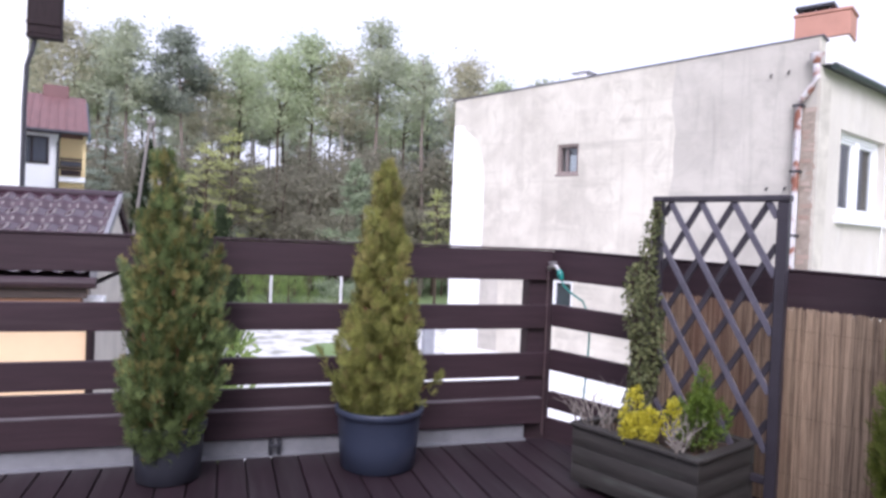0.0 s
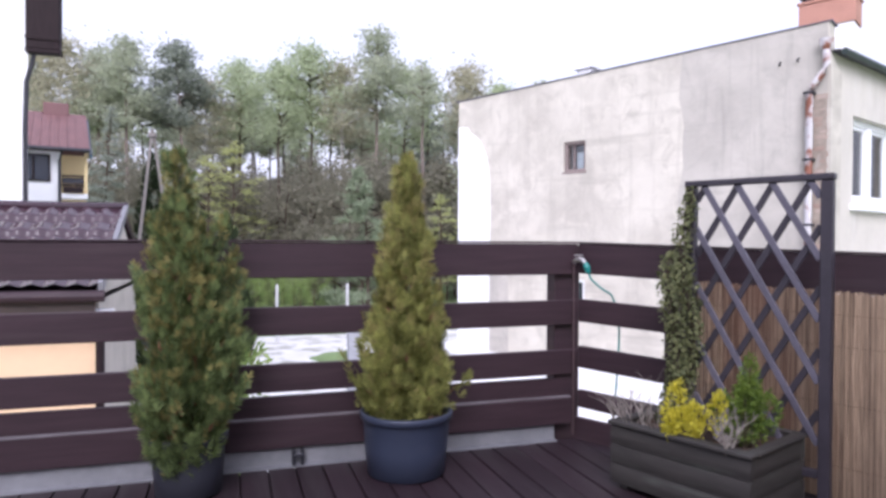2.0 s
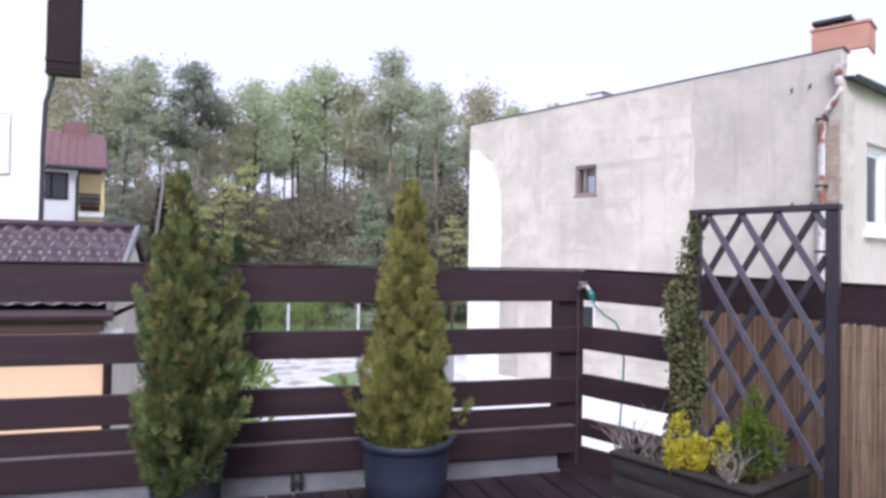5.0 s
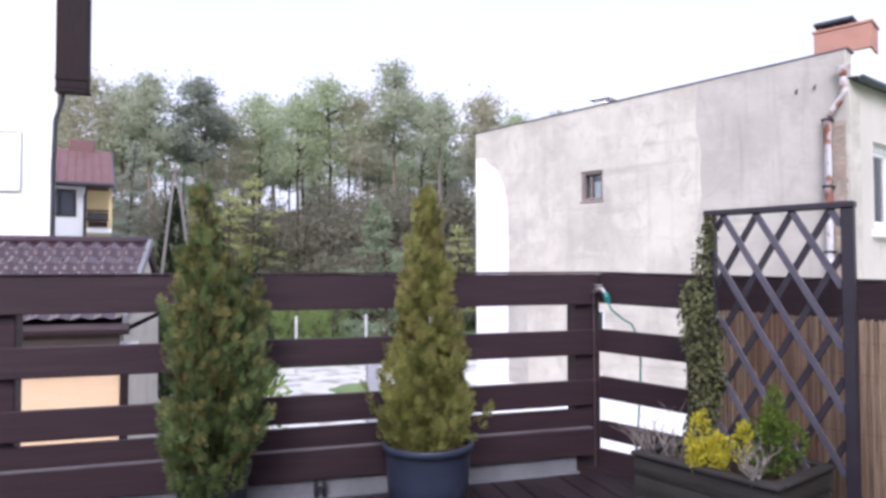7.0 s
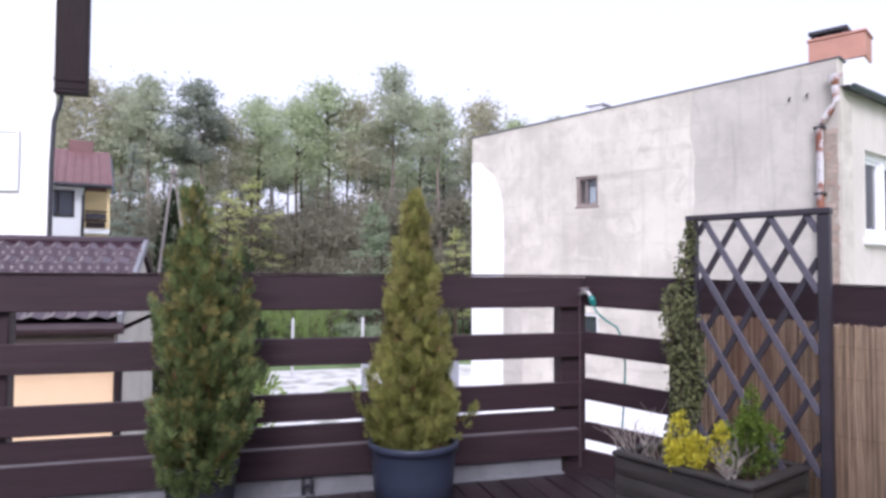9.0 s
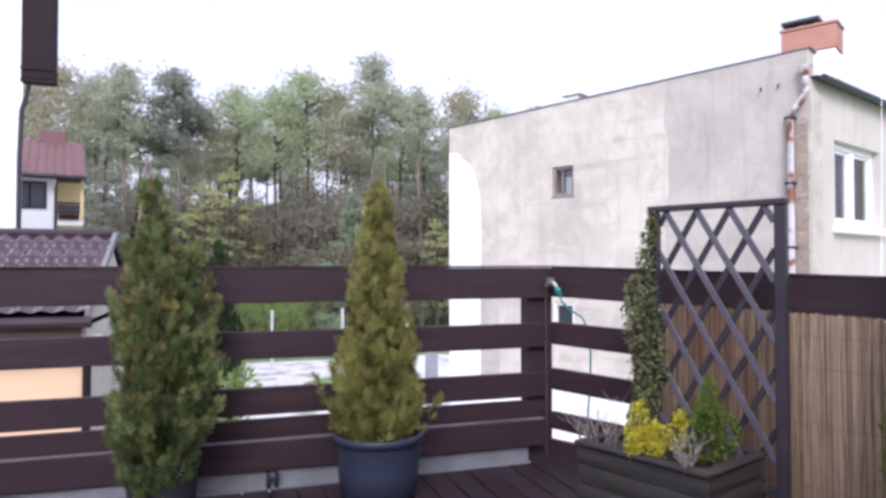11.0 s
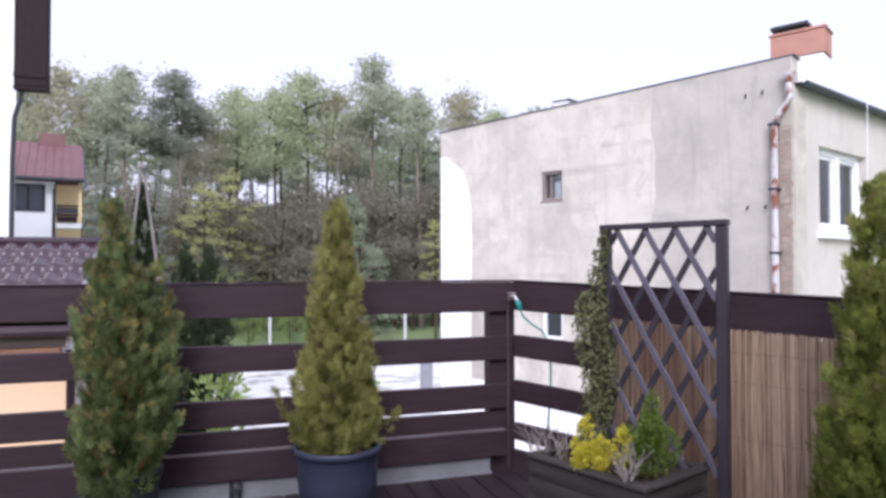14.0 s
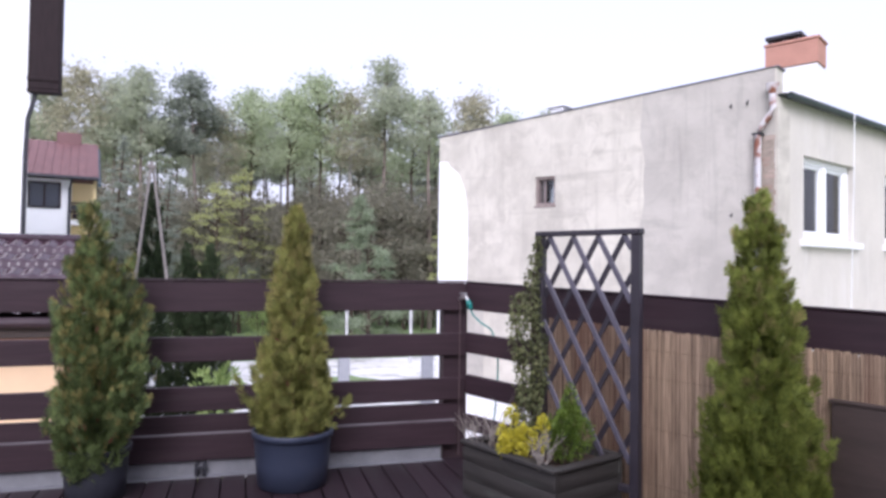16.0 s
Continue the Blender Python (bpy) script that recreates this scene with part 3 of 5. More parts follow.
part("rim", box_bm((PL - 0.04, 0.047, PH), (PL + 0.010, PW - 0.032, PH + 0.017), 0.004), PLANTER, planter)
for x in (0.03, PL - 0.07):
    part("foot", box_bm((x, 0.03, 0.0), (x + 0.04, PW - 0.03, 0.029), 0.003), PLANTER, planter)
part("soil", box_bm((0.026, 0.026, 0.2), (PL - 0.026, PW - 0.026, 0.262), 0.004), SOIL, planter, "dark bark mulch filling")

tr_m = Matrix.Translation((2.054, 3.007, 0)) @ Matrix.Rotation(math.atan2(RD.y, RD.x), 4, "Z")
trellis = empty("trellis", tr_m, label="dark painted wooden diamond trellis standing behind the trough planter", category="trellis")
TW = 0.605
for x in (0, TW - 0.045):
    part("post", box_bm((x, 0.0, 0.0), (x + 0.045, 0.042, 1.335), 0.004), TRELLIS, trellis)
part("top_rail", box_bm((-0.004, -0.004, 1.336), (TW + 0.004, 0.046, 1.363), 0.004), TRELLIS, trellis)
part("bottom_rail", box_bm((0.046, 0.004, 0.13), (TW - 0.046, 0.038, 0.165), 0.004), TRELLIS, trellis)


def slat(x0, z0, x1, z1, y):
    d = Vector((x1 - x0, 0, z1 - z0))
    ang = math.atan2(d.z, d.x)
    m = Matrix.Translation((x0, y, z0)) @ Matrix.Rotation(-ang, 4, "Y")
    return box_bm((0, -0.0045, -0.014), (d.length, 0.0045, 0.014), 0.002, m)


xa, xb, za, zb = 0.046, TW - 0.046, 0.166, 1.335
K, GAP, NODE = 1.72, 0.1455, 0.083
for way, y in ((-1, 0.013), (1, 0.024)):
    for i in range(-9, 14):
        n0 = NODE + i * GAP                        # where this slat would meet the top rail
        ends = []
        for x in (xa, xb):
            ends.append((x, zb - K * (x - n0) if way < 0 else zb + K * (x - n0)))
        (x0, z0), (x1, z1) = ends
        if max(z0, z1) < za + 0.03 or min(z0, z1) > zb - 0.03:
            continue

        def cut(x, z, ox, oz):
            if z < za:
                return x + (za - z) / (oz - z) * (ox - x), za
            if z > zb:
                return x + (zb - z) / (oz - z) * (ox - x), zb
            return x, z
        p, q = cut(x0, z0, x1, z1), cut(x1, z1, x0, z0)
        # Front slats take the lit colour, rear ones the darker trellis paint.
        part("slat", slat(p[0], p[1], q[0], q[1], y), LITSLAT if way < 0 else TRELLIS, trellis)


# ---- pots ----
def pot(x, y, r0, r1, h, material, label):
    ob = empty("plant_pot", Matrix.Translation((x, y, 0)), label=label, category="plant pot", group="plant pots on the terrace")
    bm = bmesh.new()
    lathe(bm, [(r0 * 0.9, 0.0), (r0, 0.008), (r0 + (r1 - r0) * 0.45, h * 0.45), (r1 - 0.006, h - 0.04), (r1 - 0.004, h - 0.035), (r1 - 0.02, h - 0.05), (r0 * 0.9, 0.02)])
    part("body", bm, material, ob, smooth=True)
    bm = bmesh.new()
    prof = [(r1 - 0.004, h - 0.036), (r1 + 0.006, h - 0.034), (r1 + 0.009, h - 0.006), (r1 + 0.004, h), (r1 - 0.008, h), (r1 - 0.016, h - 0.03), (r1 - 0.016, h - 0.07)]
    lathe(bm, prof)
    bm.faces.ensure_lookup_table()
    bmesh.ops.delete(bm, geom=[f for f in bm.faces if len(f.verts) > 4], context="FACES_ONLY")
    part("rim", bm, material, ob, smooth=True)
    bm = bmesh.new()
    rr = random.Random(3)
    ring = [bm.verts.new(((r1 - 0.012) * math.cos(a), (r1 - 0.012) * math.sin(a), h - 0.04 + rr.uniform(-0.006, 0.01))) for a in [2 * math.pi * i / 28 for i in range(28)]]
    mid = [bm.verts.new((0.5 * r1 * math.cos(a), 0.5 * r1 * math.sin(a), h - 0.02 + rr.uniform(-0.01, 0.015))) for a in [2 * math.pi * i / 28 for i in range(28)]]
    top = bm.verts.new((0, 0, h))
    for i in range(28):
        bm.faces.new((ring[i], ring[(i + 1) % 28], mid[(i + 1) % 28], mid[i]))
        bm.faces.new((mid[i], mid[(i + 1) % 28], top))
    part("soil", bm, SOIL, ob, "bark mulch")
    return ob


pot(0.85, 3.445, 0.180, 0.208, 0.295, POTBLUE, "round blue-grey plastic plant pot holding a young thuja")
pot(-0.105, 3.47, 0.135, 0.155, 0.26, POTDARK, "round charcoal plastic plant pot under a bushy thuja")
pot(2.49, 1.90, 0.14, 0.170, 0.25, POTDARK, "charcoal plastic plant pot beside the reed screen")


# ---- thujas ----
def thuja(x, y, z0, prof, material, label, seed, n=2600, tips=((0, 0, 1.0),), dead=0.04, size=1.0, tan=0.0):
    """prof: (z, radius) from the foot up; tips: (dx, dy, share of the height) of its leaders."""
    rg = np.random.default_rng(seed)
    ob = empty("thuja", Matrix.Translation((x, y, z0)), label=label, category="thuja", group="potted thujas")
    zs, rs = np.array([p[0] for p in prof]) - z0, np.array([p[1] for p in prof])
    H = zs[-1]
    bm = bmesh.new()
    for dx, dy, sh in tips:
        tube(bm, [(0, 0, -0.03), (dx * 0.4, dy * 0.4, H * sh * 0.35), (dx, dy, H * sh * 0.93)], [0.016, 0.010, 0.003], 6)
    part("stem", bm, BARK, ob)
    # upswept branchlets, each a tuft of flat fan-shaped sprays; the upper ones carry winter-bronzed tips
    per = 22
    count = max(40, n // per)
    cand = rg.uniform(0, 1, count * 6)
    w = np.interp(cand * H, zs, rs)
    zt = (cand * H)[rg.uniform(0, 1, count * 6) < (w + 0.03) / (rs.max() + 0.03)][:count]
    m0 = len(zt)
    th0 = rg.uniform(0, 2 * math.pi, m0)
    ti = rg.integers(0, len(tips), m0)
    off = np.array(tips)[ti]
    zt = zt * np.where(zt > 0.45 * H, off[:, 2], 1.0)
    reach = np.interp(zt, zs * 1.0, rs) * (1 + rg.normal(0, 0.13, m0)) * rg.choice([1.12, 0.98, 0.84, 0.6], m0)
    rise = 0.85 * reach + 0.035 * size + 0.03
    fan0 = rg.uniform(0, math.pi, m0)
    own = np.repeat(np.arange(m0), per)
    m = len(own)
    u = 0.3 + 0.7 * rg.uniform(0, 1, m) ** 0.7
    th = th0[own] + rg.normal(0, 0.05, m)
    out = np.stack([np.cos(th), np.sin(th), np.zeros(m)], 1)
    tang = np.stack([-np.sin(th), np.cos(th), np.zeros(m)], 1)
    zc = zt[own] - rise[own] * (1 - u)
    bend = np.clip(zc / (H * off[own, 2]), 0, 1) ** 1.2
    rad = reach[own] * np.sin(u * math.pi / 2) ** 0.9
    puff = 0.017 * size * (1.2 - 0.7 * u)
    c = out * rad[:, None] + np.stack([off[own, 0] * bend, off[own, 1] * bend, zc], 1) + rg.normal(0, 1, (m, 3)) * puff[:, None]
    lift = 0.9 + 1.3 * u + 0.9 * (zt[own] / H)
    d = unit(out + np.stack([np.zeros(m), np.zeros(m), lift], 1) + rg.normal(0, 0.36, (m, 3)))
    fan = fan0[own] + rg.normal(0, 0.35, m)
    s = tang * np.cos(fan)[:, None] + np.cross(d, tang) * np.sin(fan)[:, None]
    s = unit(s - d * (s * d).sum(1, keepdims=True))
    L = rg.uniform(0.038, 0.076, m) * size * (1 - 0.25 * zt[own] / H)
    c = c - d * (L * 0.4)[:, None]
    arr = [leaf_arrays(c, d, s, L, L * 0.17)]
    for k, (f, a, l) in enumerate(((0.12, 0.95, 0.60), (0.12, -0.95, 0.60), (0.36, 0.8, 0.52), (0.36, -0.8, 0.52), (0.6, 0.65, 0.4), (0.6, -0.65, 0.4))):
        dd = unit(d * math.cos(a) + s * math.sin(a) + rg.normal(0, 0.12, (m, 3)))
        ss = unit(s * math.cos(a) - d * math.sin(a))
        arr.append(leaf_arrays(c + d * (L * f)[:, None], dd, ss, L * l, L * l * 0.22, 0.1))
    share = tan * np.clip(zt / H * 1.3, 0.1, 1.0) * rg.uniform(0.2, 1.4, m0)
    bronze = rg.uniform(0, 1, m) < share[own] * (0.4 + 0.8 * u)
    for mask, name, mt, lab in ((~bronze, "foliage", material, ""), (bronze, "bronzed_foliage", THUJA_T, "olive-bronze winter-tanned sprays")):
        if mask.any():
            pick = np.repeat(mask, 4)
            leaf_object(name, [(v[pick], np.arange(4 * mask.sum()).reshape(-1, 4)) for v, q in arr], mt, ob, lab)
    k = int(m * dead)
    if k:
        pick = rg.integers(0, m, k)
        cc = c[pick] * np.array([0.8, 0.8, 0.75])
        leaf_object("dead_fronds", [leaf_arrays(cc, d[pick], s[pick], L[pick] * 0.9, L[pick] * 0.35)], DEADLEAF, ob, "browned dead fronds")
    return ob


thuja(0.845, 3.44, 0.27, [(0.27, 0.07), (0.34, 0.14), (0.42, 0.200), (0.50, 0.210), (0.60, 0.190), (0.75, 0.152), (0.88, 0.115), (1.05, 0.094), (1.2, 0.084), (1.36, 0.056), (1.49, 0.012)], THUJA_O,
      "narrow olive-green thuja with a thin pointed top", 11, n=8000, dead=0.03, size=1.0, tan=0.55)
thuja(-0.115, 3.45, 0.15, [(0.15, 0.06), (0.22, 0.12), (0.30, 0.158), (0.40, 0.182), (0.55, 0.186), (0.72, 0.168), (0.9, 0.152), (1.05, 0.122), (1.2, 0.088), (1.36, 0.06), (1.52, 0.015)], THUJA_D,
      "bushy dark olive thuja with a twin top", 23, n=9500, tips=((-0.05, 0, 1.0), (-0.05, 0, 0.97), (0.09, 0.0, 0.80)), dead=0.03, size=1.0, tan=0.5)
thuja(2.49, 1.90, 0.24, [(0.15, 0.13), (0.25, 0.185), (0.40, 0.198), (0.55, 0.178), (0.75, 0.148), (0.95, 0.12), (1.15, 0.095), (1.35, 0.055), (1.48, 0.012)], THUJA_G,
      "fresh green thuja standing against the reed screen", 37, n=9800, dead=0.0, size=0.95, tan=0.15)
# ---- grey house next door ----
A31 = radians(31)
GD = Vector((math.sin(A31), -math.cos(A31), 0))
GN = Vector((math.cos(A31), math.sin(A31), 0))
gable_m = Matrix.Translation(GN * 10.04) @ Matrix.Rotation(math.atan2(GD.y, GD.x), 4, "Z")   # x along the gable, y into the house
house = empty("neighbour_house", gable_m, label="old grey plastered two-storey house with a sloping firewall and orange chimney", category="house")
S0, S1 = -8.47, -2.24


def top_at(s):
    return 3.72 + (3.945 - 3.72) * (s - S0) / (S1 - S0)


w0, w1, wz0, wz1 = -6.17, -5.76, 2.245, 2.745
bm = wall_grid([S0, w0, w1, S1], [GROUND, -0.10, 0.45, wz0, wz1, 3.8], [(1, 1), (1, 3)], 0.0, 0.3, top_at)
part("wall", bm, PLASTER, house, "stained pale grey plaster gable wall")
bm = bmesh.new()
edge = [(-4.17 + 0.035 * math.sin(3.1 * z) + 0.02 * math.sin(9 * z + 1), z) for z in np.arange(GROUND, 3.8, 0.2)]
prism(bm, edge + [(-4.17, top_at(-4.17) - 0.02), (S1 - 0.02, top_at(S1) - 0.02), (S1 - 0.02, 3.05), (-2.44, 2.98), (-2.44, GROUND)], -0.006, 0.0)
part("render_coat", bm, PLASTER2, house, "darker grey render coat")
bm = bmesh.new()
edge = [(-7.72, GROUND), (-7.72, 0.6), (-7.70, 1.6), (-7.72, 2.2), (-7.78, 2.6), (-7.95, 2.95), (-8.18, 3.12), (-8.25, 3.22)]
prism(bm, edge + [(S0, 3.24), (S0, GROUND)], -0.005, 0.0)
part("whitewash_patch", bm, WHITEWASH, house, "bright whitewashed strip")
bm = bmesh.new()
edge = [(-7.72, GROUND), (-7.30, GROUND), (-7.28, -0.4), (-7.3, 0.5), (-7.71, 0.55)]
prism(bm, edge, -0.007, -0.0055)
part("plaster_patch", bm, PLASTER2, house)
bm = bmesh.new()
prism(bm, [(S0 - 0.06, top_at(S0) + 0.005), (S1 + 0.03, top_at(S1) + 0.005), (S1 + 0.03, top_at(S1) + 0.014), (S0 - 0.06, top_at(S0) + 0.014)], -0.025, 0.34)
part("wall_cap", bm, CAPMETAL, house, "thin dark sheet metal coping")
part("plinth", box_bm((-7.70, -0.02, GROUND), (-2.5, -0.008, -0.95)), WHITEWASH, house, "whitewashed plinth")
# left end wall and facade
ends = part("wall", box_bm((S0, 0.302, GROUND), (S0 + 0.3, 8.5, 3.60)), WHITEWASH, house)
# little window
win = part("window", box_bm((w0 + 0.002, 0.10, wz0 + 0.002), (w1 - 0.002, 0.13, wz1 - 0.002)), CLEARGLASS, house)
win.visible_shadow = False
# Dark sheet added behind the opening in place of the room's shade.
part("room_shade", box_bm((w0 - 0.1, 0.31, wz0 - 0.1), (w1 + 0.1, 0.34, wz1 + 0.1)), ROOMSHADE, win)
for lo, hi in (((w0, 0.03, wz0), (w0 + 0.05, 0.15, wz1)), ((w1 - 0.045, 0.03, wz0), (w1, 0.15, wz1)), ((w0 + 0.05, 0.03, wz1 - 0.05), (w1 - 0.045, 0.15, wz1)), ((w0 + 0.05, 0.03, wz0), (w1 - 0.045, 0.15, wz0 + 0.045))):
    part("window_frame", box_bm(lo, hi, 0.004), FRAMEOLD, win)
part("sash_bar", box_bm((w0 + 0.15, 0.06, wz0 + 0.05), (w0 + 0.175, 0.095, wz1 - 0.05), 0.003), FRAMEOLD, win)
part("window_sill", box_bm((w0 - 0.02, -0.012, wz0 - 0.035), (w1 + 0.02, 0.028, wz0 - 0.002), 0.004), FRAMEOLD, win, "chipped brown sill")
part("curtain", box_bm((w0 + 0.18, 0.14, wz0 + 0.05), (w1 - 0.06, 0.16, wz0 + 0.33)), UPVC, win, "pale net curtain")
low = part("window", box_bm((w0 + 0.002, 0.10, -0.098), (w1 - 0.002, 0.13, 0.448)), GLASS, house)
for lo, hi in (((w0, 0.03, -0.10), (w0 + 0.05, 0.15, 0.45)), ((w1 - 0.05, 0.03, -0.10), (w1, 0.15, 0.45)), ((w0 + 0.05, 0.03, 0.40), (w1 - 0.05, 0.15, 0.45)), ((w0 + 0.05, 0.03, -0.10), (w1 - 0.05, 0.15, -0.05))):
    part("window_frame", box_bm(lo, hi, 0.004), UPVC, low)
# hooks and a cable on the gable
for s, z in ((-2.83, 3.47), (-2.61, 3.49), (-2.82, 1.93), (-2.59, 1.93)):
    part("wall_hook", tube(bmesh.new(), [(s, 0.0, z), (s, -0.07, z), (s + 0.03, -0.08, z + 0.03)], 0.012, 6), DARKMETAL, house)
part("mortar_bed", box_bm((-2.42, -0.012, 0.5), (-2.262, -0.0065, 3.02), 0.002), MORTAR, house, "rough mortar between the bricks")
# bare brick strip at the corner, laid brick by brick
rb = random.Random(5)
brick_meshes = []
for k in range(4):
    b = box_bm((-0.085, 0, 0), (0.06, 0.05, 0.07), 0.008)
    for v in b.verts:
        v.co += Vector((rb.uniform(-0.006, 0.006), rb.uniform(-0.006, 0.004), rb.uniform(-0.003, 0.003)))
    me = bpy.data.meshes.new("brick")
    b.to_mesh(me)
    b.free()
    me.materials.append(BRICKM)
    brick_meshes.append(me)
for r in range(33):
    if r % 7 == 3:
        continue
    ob = new("brick", brick_meshes[rb.randrange(4)])
    ob.parent = house
    ob.location = (-2.325 + rb.uniform(-0.02, 0.02), -0.010 + rb.uniform(-0.006, 0.005), 0.55 + r * 0.075)
# rain pipe with its swan neck
bm = tube(bmesh.new(), [(S1 - 0.02, -0.10, 3.60), (S1 - 0.02, -0.10, 3.38), (S1 - 0.06, -0.10, 3.27), (-2.42, -0.09, 3.10), (-2.455, -0.09, 3.02), (-2.455, -0.09, 0.4), (-2.455, -0.09, GROUND)], 0.045, 12)
part("rain_pipe", bm, PIPE, house, "rusty white-painted rain pipe with a swan neck", smooth=True)
for z in (2.15, 1.3, 0.75, 3.02):
    part("pipe_bracket", box_bm((-2.52, -0.14, z), (-2.39, 0.0, z + 0.03), 0.004), DARKMETAL, house)
part("pipe_hopper", lathe(bmesh.new(), [(0.05, 0.0), (0.075, 0.06), (0.085, 0.14), (0.08, 0.14)], 14), PIPE, house, "rusty hopper")
bpy.data.objects["pipe_hopper"].location = (S1 - 0.02, -0.10, 3.56)

# facade round the corner, along its own x axis
FA = radians(21)
fc = gable_m @ Vector((S1, 0, 0))
fm = Matrix.Translation((fc.x, fc.y, 0)) @ Matrix.Rotation(FA, 4, "Z")    # x along the facade, y into the house
fl = gable_m.inverted() @ fm


def fpart(name, bm, material, parent=None, label=""):
    bmesh.ops.transform(bm, verts=bm.verts, matrix=fl)
    return part(name, bm, material, parent or house, label)


FZ = 3.56
openings = [(0.80, 2.55, 1.62, 2.83), (3.80, 5.55, 1.62, 2.83), (6.8, 8.5, 1.62, 2.83)]
us = [0.02] + [u for o in openings for u in o[:2]] + [11.0]
bm = wall_grid(us, [GROUND, 1.62, 2.83, FZ], [(1, 1), (3, 1), (5, 1)], 0.0, 0.3)
fpart("wall", bm, CREAM, None, "cream rendered front wall")
fpart("corner_pilaster", box_bm((0.0, -0.022, GROUND), (0.34, 0.0, 3.40), 0.005), PLASTER, None, "grey cement corner strip")
for a, b, z0, z1 in openings:
    w = fpart("window", box_bm((a + 0.06, 0.155, z0 + 0.06), (b - 0.06, 0.161, z1 - 0.06)), CLEARGLASS)
    w.visible_shadow = False
    for lo, hi in (((a, 0.10, z0), (a + 0.10, 0.2, z1)), ((b - 0.10, 0.10, z0), (b, 0.2, z1)), ((a + 0.1, 0.10, z1 - 0.09), (b - 0.1, 0.2, z1)), ((a + 0.1, 0.10, z0), (b - 0.1, 0.2, z0 + 0.09)), (((a + b) / 2 - 0.055, 0.08, z0 + 0.09), ((a + b) / 2 + 0.055, 0.2, z1 - 0.09))):
        fpart("window_frame", box_bm(lo, hi, 0.008), UPVC, w)
    fpart("window_sill", box_bm((a - 0.10, -0.10, z0 - 0.10), (b + 0.10, 0.09, z0 - 0.003), 0.01), UPVC, w, "thick white window sill")
    for x0, x1 in ((a + 0.101, (a + b) / 2 - 0.056), ((a + b) / 2 + 0.056, b - 0.101)):
        for lo, hi in (((x0, 0.13, z0 + 0.09), (x0 + 0.045, 0.19, z1 - 0.09)), ((x1 - 0.045, 0.13, z0 + 0.09), (x1, 0.19, z1 - 0.09)), ((x0 + 0.046, 0.13, z1 - 0.14), (x1 - 0.046, 0.19, z1 - 0.09)), ((x0 + 0.046, 0.13, z0 + 0.09), (x1 - 0.046, 0.19, z0 + 0.14))):
            fpart("sash", box_bm(lo, hi, 0.006), UPVC, w)
    bm = bmesh.new()
    cols = []
    for i in range(41):
        f = i / 40
        drop = 0.16 + 0.30 * (abs(2 * f - 1)) ** 1.5 + 0.02 * math.sin(i * 1.9)
        y = 0.30 + 0.02 * math.sin(i * 1.3)
        cols.append([bm.verts.new((a + 0.1 + (b - a - 0.2) * f, y, z)) for z in (z1 - 0.02, z1 - drop)])
    for p, q in zip(cols, cols[1:]):
        bm.faces.new((p[0], q[0], q[1], p[1]))
    fpart("net_curtain", bm, NET, w, "gathered white net curtain")
    bm = bmesh.new()
    cols = []
    for i in range(15):
        cols.append([bm.verts.new((b - 0.36 + 0.24 * i / 14, 0.34 + 0.02 * math.sin(i * 1.6), z)) for z in (z0 - 0.2, z1 - 0.02)])
    for p, q in zip(cols, cols[1:]):
        bm.faces.new((p[0], q[0], q[1], p[1]))
    fpart("drape", bm, DRAPE, w, "tan side drape")
    # Dark sheet set back from the panes, painting the unlit interior.
    fpart("room_shade", box_bm((a - 0.1, 0.9, z0 - 0.3), (b + 0.1, 0.95, z1 + 0.2)), ROOMSHADE, w)
bm = tube(bmesh.new(), [(0.1, -0.14, FZ - 0.01), (5, -0.14, FZ - 0.01), (11, -0.14, FZ - 0.01)], 0.046, 12)
fpart("gutter", bm, GUTTER, None, "dark green-grey gutter")
fpart("eave", box_bm((0.05, -0.10, FZ + 0.001), (11, 0.32, FZ + 0.022), 0.004), DARKMETAL)
fpart("cable", tube(bmesh.new(), [(1.98, -0.22, FZ + 0.1), (1.99, -0.20, 2.4), (1.97, -0.17, 0.6), (1.97, -0.15, GROUND)], 0.006, 6), UPVC, None, "thin white cable hanging down the wall")
# flat roof deck behind the firewall
part("roof", box_bm((S0 + 0.3, 0.31, 3.30), (S1 - 0.1, 8.4, 3.42)), DARKMETAL, house)
# chimney on a white plastered shaft
ch = part("chimney", box_bm((-3.40, 3.42, 4.89), (-2.52, 3.98, 5.31), 0.012), CHIMBRICK, house, "orange brick chimney top")
for r in range(5):
    part("brick_course", box_bm((-3.403, 3.417, 4.895 + r * 0.083), (-2.517, 3.983, 4.895 + r * 0.083 + 0.075), 0.003), CHIMBRICK, ch)
part("chimney_cap", box_bm((-3.43, 3.40, 5.312), (-2.49, 4.00, 5.37), 0.015), CHIMBRICK, ch)
part("chimney_shaft", box_bm((-3.38, 3.44, 3.42), (-2.54, 3.96, 4.889), 0.01), WHITE, ch, "white plastered shaft")
for x in (-3.3, -3.08, -2.85):
    part("flue_strut", box_bm((x - 0.02, 3.45, 5.371), (x + 0.02, 3.9, 5.43), 0.003), DARKMETAL, ch)
part("chimney_cover", box_bm((-3.40, 3.4, 5.431), (-2.78, 3.95, 5.50), 0.01), DARKMETAL, ch, "dark sheet metal cover")
vent = part("roof_vent", box_bm((-6.2, 0.5, 3.43), (-5.95, 0.75, 4.06), 0.01), WHITE, house, "small white roof vent")
part("vent_lid", box_bm((-6.26, 0.45, 4.061), (-5.89, 0.8, 4.09), 0.008), WHITE, vent)

